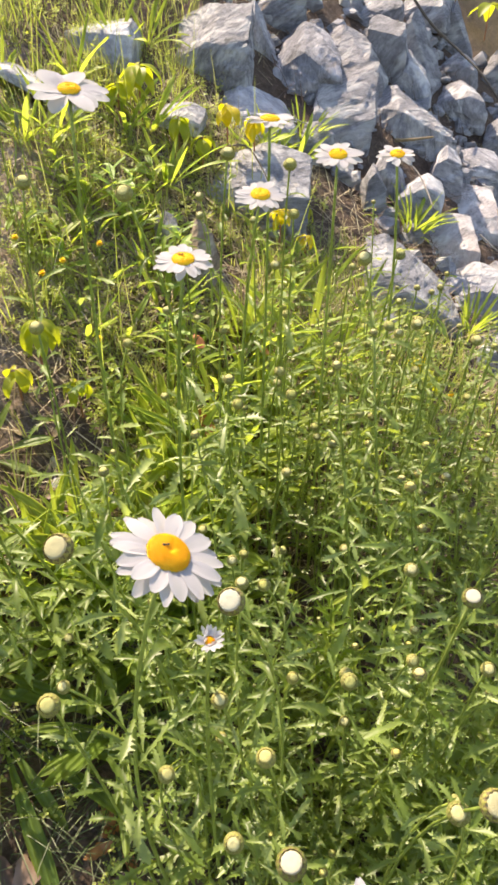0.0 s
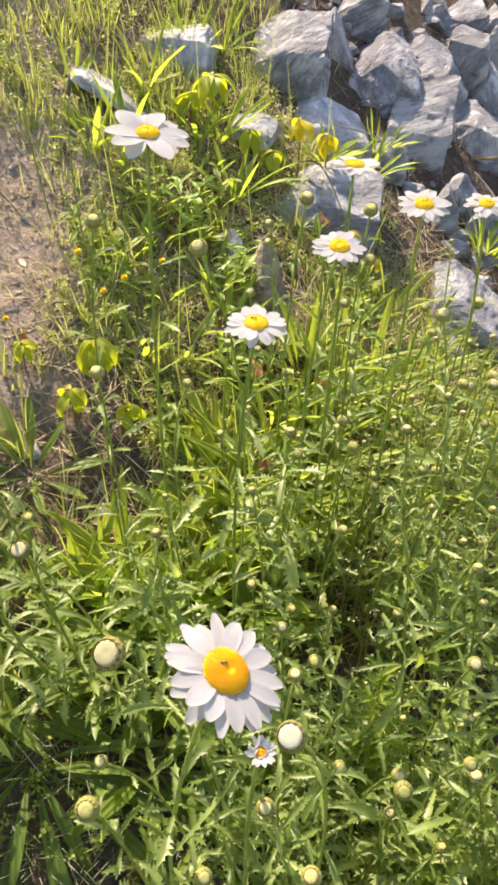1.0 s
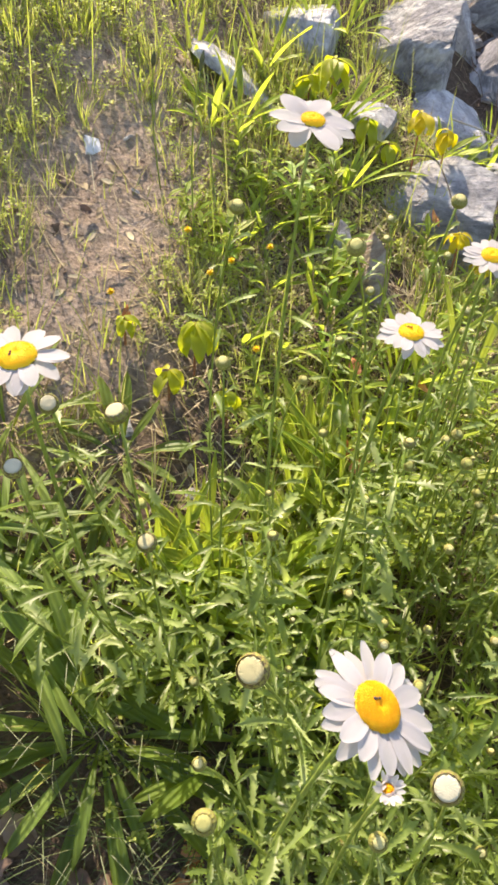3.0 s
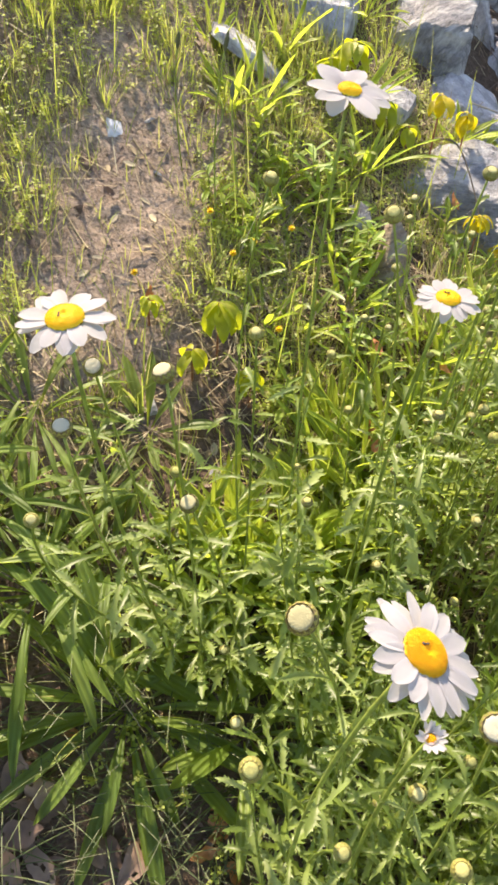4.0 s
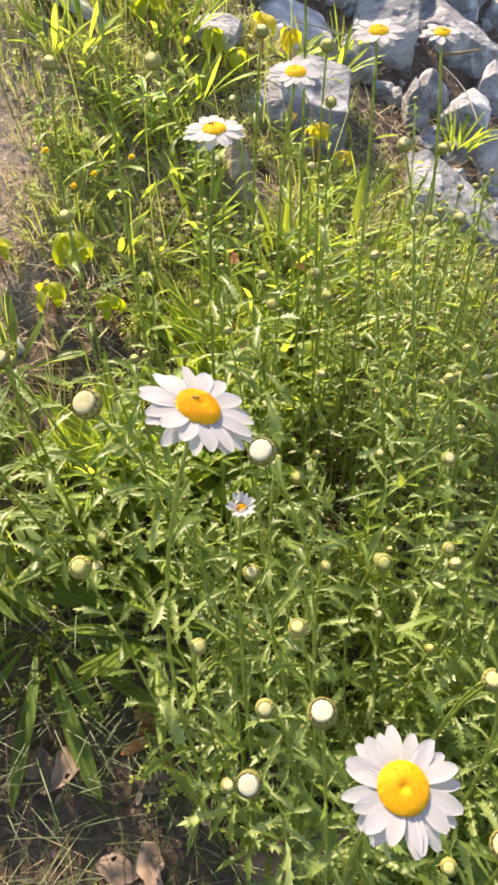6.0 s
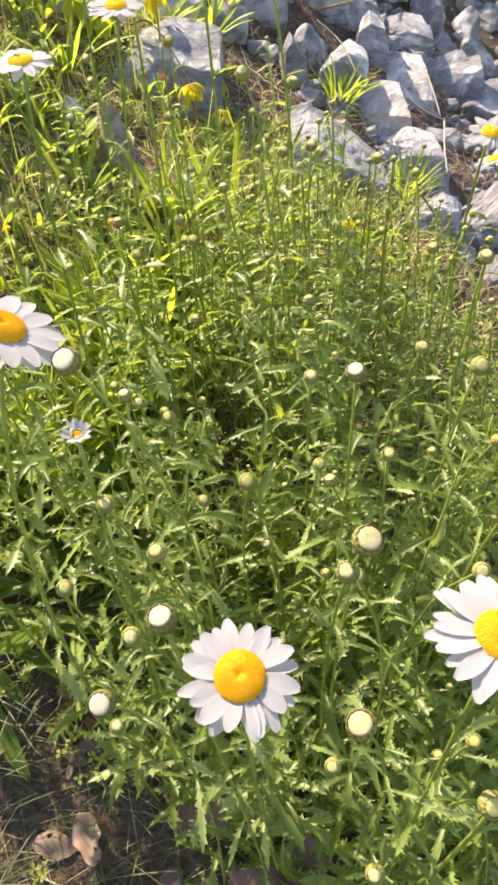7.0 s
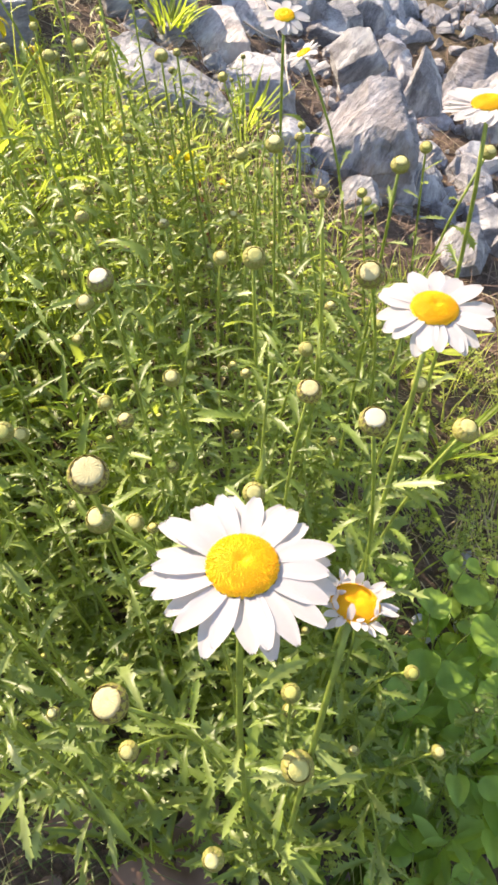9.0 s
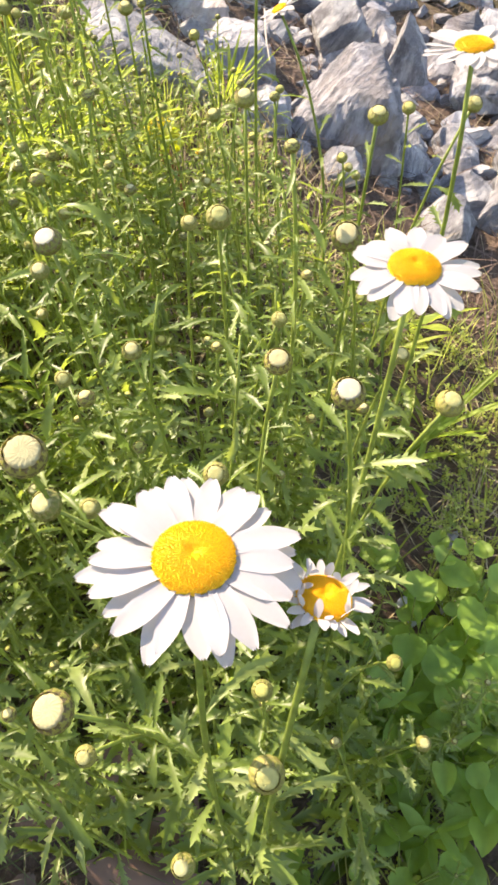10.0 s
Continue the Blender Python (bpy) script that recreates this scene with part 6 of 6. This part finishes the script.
def dead_leaf(x, y, length, turn, seed, rusty=False, lift=0.006, mat=None):
    """A shrivelled leaf with a torn, wavy edge."""
    rnd = random.Random(seed)
    n, cols = 12, 6
    wide = length * rnd.uniform(0.22, 0.34)
    off = Vector((seed * 1.7, seed * 0.9, 0))
    v, f = [], []
    for i in range(n + 1):
        t = i / n
        edge = [wide * math.sin(math.pi * min(1, 0.03 + 0.96 * t) ** 0.8) ** 0.8 * (0.9 + 0.45 * noise.noise(Vector((t * 4, side * 9.0, seed * 1.3)))) for side in range(2)]
        for k in range(cols + 1):
            u = k / cols * 2 - 1
            w = u * (edge[0] if u < 0 else edge[1])
            p = Vector((w, t * length, 0)) / length * 2.6
            v.append((w, t * length + length * 0.04 * rnd.uniform(-1, 1), length * 0.16 * noise.noise(p + off) + abs(w) * 0.35 * noise.noise(p * 0.5 - off) * 2))
    c = cols + 1
    for i in range(n):
        f += [(i * c + k, i * c + k + 1, (i + 1) * c + k + 1, (i + 1) * c + k) for k in range(cols) if rnd.random() > 0.03]
    v = curl(v, rnd.uniform(-60, 50))
    ob = new("dead_leaf", mesh_of(v, f, mat or (M_RUST if rusty else M_DEAD), True, "dead_leaf"))
    nrm = slope_normal(x, y)
    t = nrm.cross(Vector((math.cos(radians(turn)), math.sin(radians(turn)), 0))).normalized()
    ob.matrix_basis = basis(Vector((x, y, soil_z(x, y) + lift)), t, nrm)
    tagged(ob, "curled rusty orange dead leaf in the grass" if rusty else "curled dry brown dead leaf lying on the soil", "dead leaf", "dead leaves on the ground")


for i, (x, y, s, a) in enumerate([(0.0, 0.315, 0.12, -70), (0.045, 0.275, 0.1, -110), (0.1, 0.27, 0.07, -40), (-0.2, 0.37, 0.045, 40), (-0.3, 0.36, 0.045, 300), (0.0, 0.285, 0.06, 140), (-0.09, 0.33, 0.05, 200), (-0.30, 0.39, 0.05, 10), (-0.25, 0.40, 0.055, 100), (-0.155, 0.41, 0.06, 150), (-0.24, 0.345, 0.05, 60), (-0.1, 0.37, 0.045, 300), (-0.25, 0.40, 0.05, 80), (-0.145, 0.395, 0.045, 100), (-0.272, 0.33, 0.045, 30)]):
    dead_leaf(x, y, s, a, 820 + i, False, 0.03 if i < 3 else 0.012, M_BROWN_LEAF if i < 3 else None)
for i, (x, y, s, a) in enumerate([(-0.01, 0.38, 0.05, 30), (-0.09, 0.31, 0.05, 90), (0.03, 0.35, 0.06, 170), (-0.32, 0.35, 0.05, 220), (-0.19, 0.36, 0.045, 20), (-0.486, 1.087, 0.035, 40), (-0.47, 1.02, 0.03, 160), (-0.43, 1.05, 0.03, 80), (-0.53, 1.0, 0.03, 20), (-0.5, 0.93, 0.025, 50)]):
    dead_leaf(x, y, s, a, 840 + i)
for i, (x, y, s, a) in enumerate([(0.5, 1.12, 0.04, 30), (0.55, 1.2, 0.045, 100), (0.62, 1.27, 0.04, 200), (0.58, 1.08, 0.035, 300), (0.51, 0.9, 0.035, 60), (0.55, 1.78, 0.05, 10), (0.6, 1.6, 0.05, 60), (0.7, 1.68, 0.05, 120)]):
    dead_leaf(x, y, s, a, 860 + i)
for i, (x, y, s, a) in enumerate([(-0.02, 0.85, 0.035, 60), (-0.005, 0.86, 0.035, 140), (-0.04, 0.97, 0.03, 20), (0.06, 0.98, 0.025, 70), (-0.1, 0.43, 0.03, 30), (-0.097, 0.415, 0.03, 120), (-0.085, 0.41, 0.025, 220), (-0.11, 0.42, 0.025, 300), (-0.34, 0.92, 0.025, 20), (-0.26, 0.46, 0.025, 90), (0.04, 1.31, 0.03, 50)]):
    dead_leaf(x, y, s, a, 880 + i, True, 0.06 if -0.1 < x < 0.1 and y > 0.8 else 0.008)


def pale_stone(x, y, s, seed):
    ob = new("stone", rock_mesh(s, s * 0.75, s * 0.3, seed, M_PALE_STONE if s > 0.0315 else M_ROCKS[2], 0.004))
    ob.matrix_basis = basis(Vector((x, y, soil_z(x, y) + s * 0.05)), (math.cos(seed), math.sin(seed), 0.3), slope_normal(x, y))
    tagged(ob, "small pale flat stone lying on bare soil", "stone", "small stones on the soil")


for i, (x, y, s) in enumerate([(-0.478, 1.172, 0.036), (-0.40, 1.13, 0.014), (-0.44, 1.21, 0.016), (-0.3, 0.80, 0.022), (-0.2, 0.76, 0.02), (-0.19, 0.775, 0.018), (0.404, 0.446, 0.035), (0.454, 0.445, 0.032), (0.48, 0.52, 0.03)]):
    pale_stone(x, y, s, 940 + i)


def crumbs():
    """Clods, grit and bits of bark on the soil."""
    rnd = random.Random(41)
    clods, bits = Soup(), Soup()
    oct_ = [(1, 0, 0), (-1, 0, 0), (0, 1, 0), (0, -1, 0), (0, 0, 1), (0, 0, -1)]
    of = [(0, 2, 4), (2, 1, 4), (1, 3, 4), (3, 0, 4), (2, 0, 5), (1, 2, 5), (3, 1, 5), (0, 3, 5)]
    n = 0
    while n < 3000:
        x, y = rnd.uniform(-0.75, 0.75), rnd.uniform(0.2, 1.5)
        if rnd.random() > 0.15 + dirt(x, y):
            continue
        s = rnd.choice((0.0008, 0.001, 0.0013, 0.0016, 0.002, 0.0026, 0.0036))
        v = [(a * s * rnd.uniform(0.6, 1.2), b * s * rnd.uniform(0.6, 1.2), c * s * rnd.uniform(0.3, 0.55)) for a, b, c in oct_]
        clods.add(v, of, pose(x, y, soil_z(x, y) + s * 0.2, rnd.uniform(0, 60), rnd.uniform(0, 60), rnd.uniform(0, 360)))
        n += 1
    for _ in range(3200):
        x, y = rnd.uniform(-0.7, 1.1), rnd.uniform(0.2, 2.2)
        ln, w = rnd.uniform(0.006, 0.022), rnd.uniform(0.002, 0.008)
        if rnd.random() < 0.85 * dirt(x, y) and y > 0.6:
            continue
        v, f = blade_leaf(ln, w, rnd.uniform(-40, 60), 3, 0.2, 0.4, 0.5)
        a = rnd.uniform(0, 6.28)
        nrm = slope_normal(x, y)
        t = nrm.cross(Vector((math.cos(a), math.sin(a), 0))) + nrm * rnd.uniform(0, 0.3)
        bits.add(v, f, basis(Vector((x, y, soil_z(x, y) + 0.003)), t, nrm))
    flakes = Soup()
    for _ in range(650):
        x, y = rnd.uniform(-0.72, -0.12), rnd.uniform(0.68, 1.45)
        if rnd.random() > 0.1 + dirt(x, y):
            continue
        ln = rnd.uniform(0.006, 0.018)
        v, f = blade_leaf(ln, ln * rnd.uniform(0.2, 0.5), rnd.uniform(-8, 16), 3, 0.1, 0.4, 0.5)
        a = rnd.uniform(0, 6.28)
        nrm = slope_normal(x, y)
        flakes.add(v, f, basis(Vector((x, y, soil_z(x, y) + 0.0012)), nrm.cross(Vector((math.cos(a), math.sin(a), 0))) + nrm * rnd.uniform(-0.05, 0.12), nrm))
    tagged(new("straw_flakes", flakes.mesh(M_STRAW, True, "flakes")), "pale dry flakes of leaf and straw on bare soil", "litter", kind="stuff")
    litter = Soup()
    for _ in range(9000):
        x, y = rnd.uniform(-0.1, 1.4), rnd.uniform(0.8, 2.6)
        if x < 0.42 - 0.6 * (y - 1.2) or (x < 0.45 and y < 1.2):
            continue
        a = rnd.uniform(0, 6.28)
        nrm = slope_normal(x, y)
        add_blade(litter, x, y, rnd.uniform(0.03, 0.09), rnd.uniform(0.001, 0.003), nrm.cross(Vector((math.cos(a), math.sin(a), 0))) + nrm * rnd.uniform(0.1, 0.7), rnd.uniform(0.2, 1.0), 3)
    tagged(new("brown_litter", litter.mesh(M_DEAD, True, "brown_litter")), "brown dead stalks and needles lying between the rocks", "litter", kind="stuff")
    tagged(new("soil_clods", clods.mesh(M_SOIL, False, "clods")), "loose crumbs and small clods of brown soil", "soil", kind="stuff")
    tagged(new("leaf_litter", bits.mesh(M_DEAD, True, "litter")), "small dry brown leaf fragments scattered on the soil", "leaf litter", kind="stuff")


crumbs()
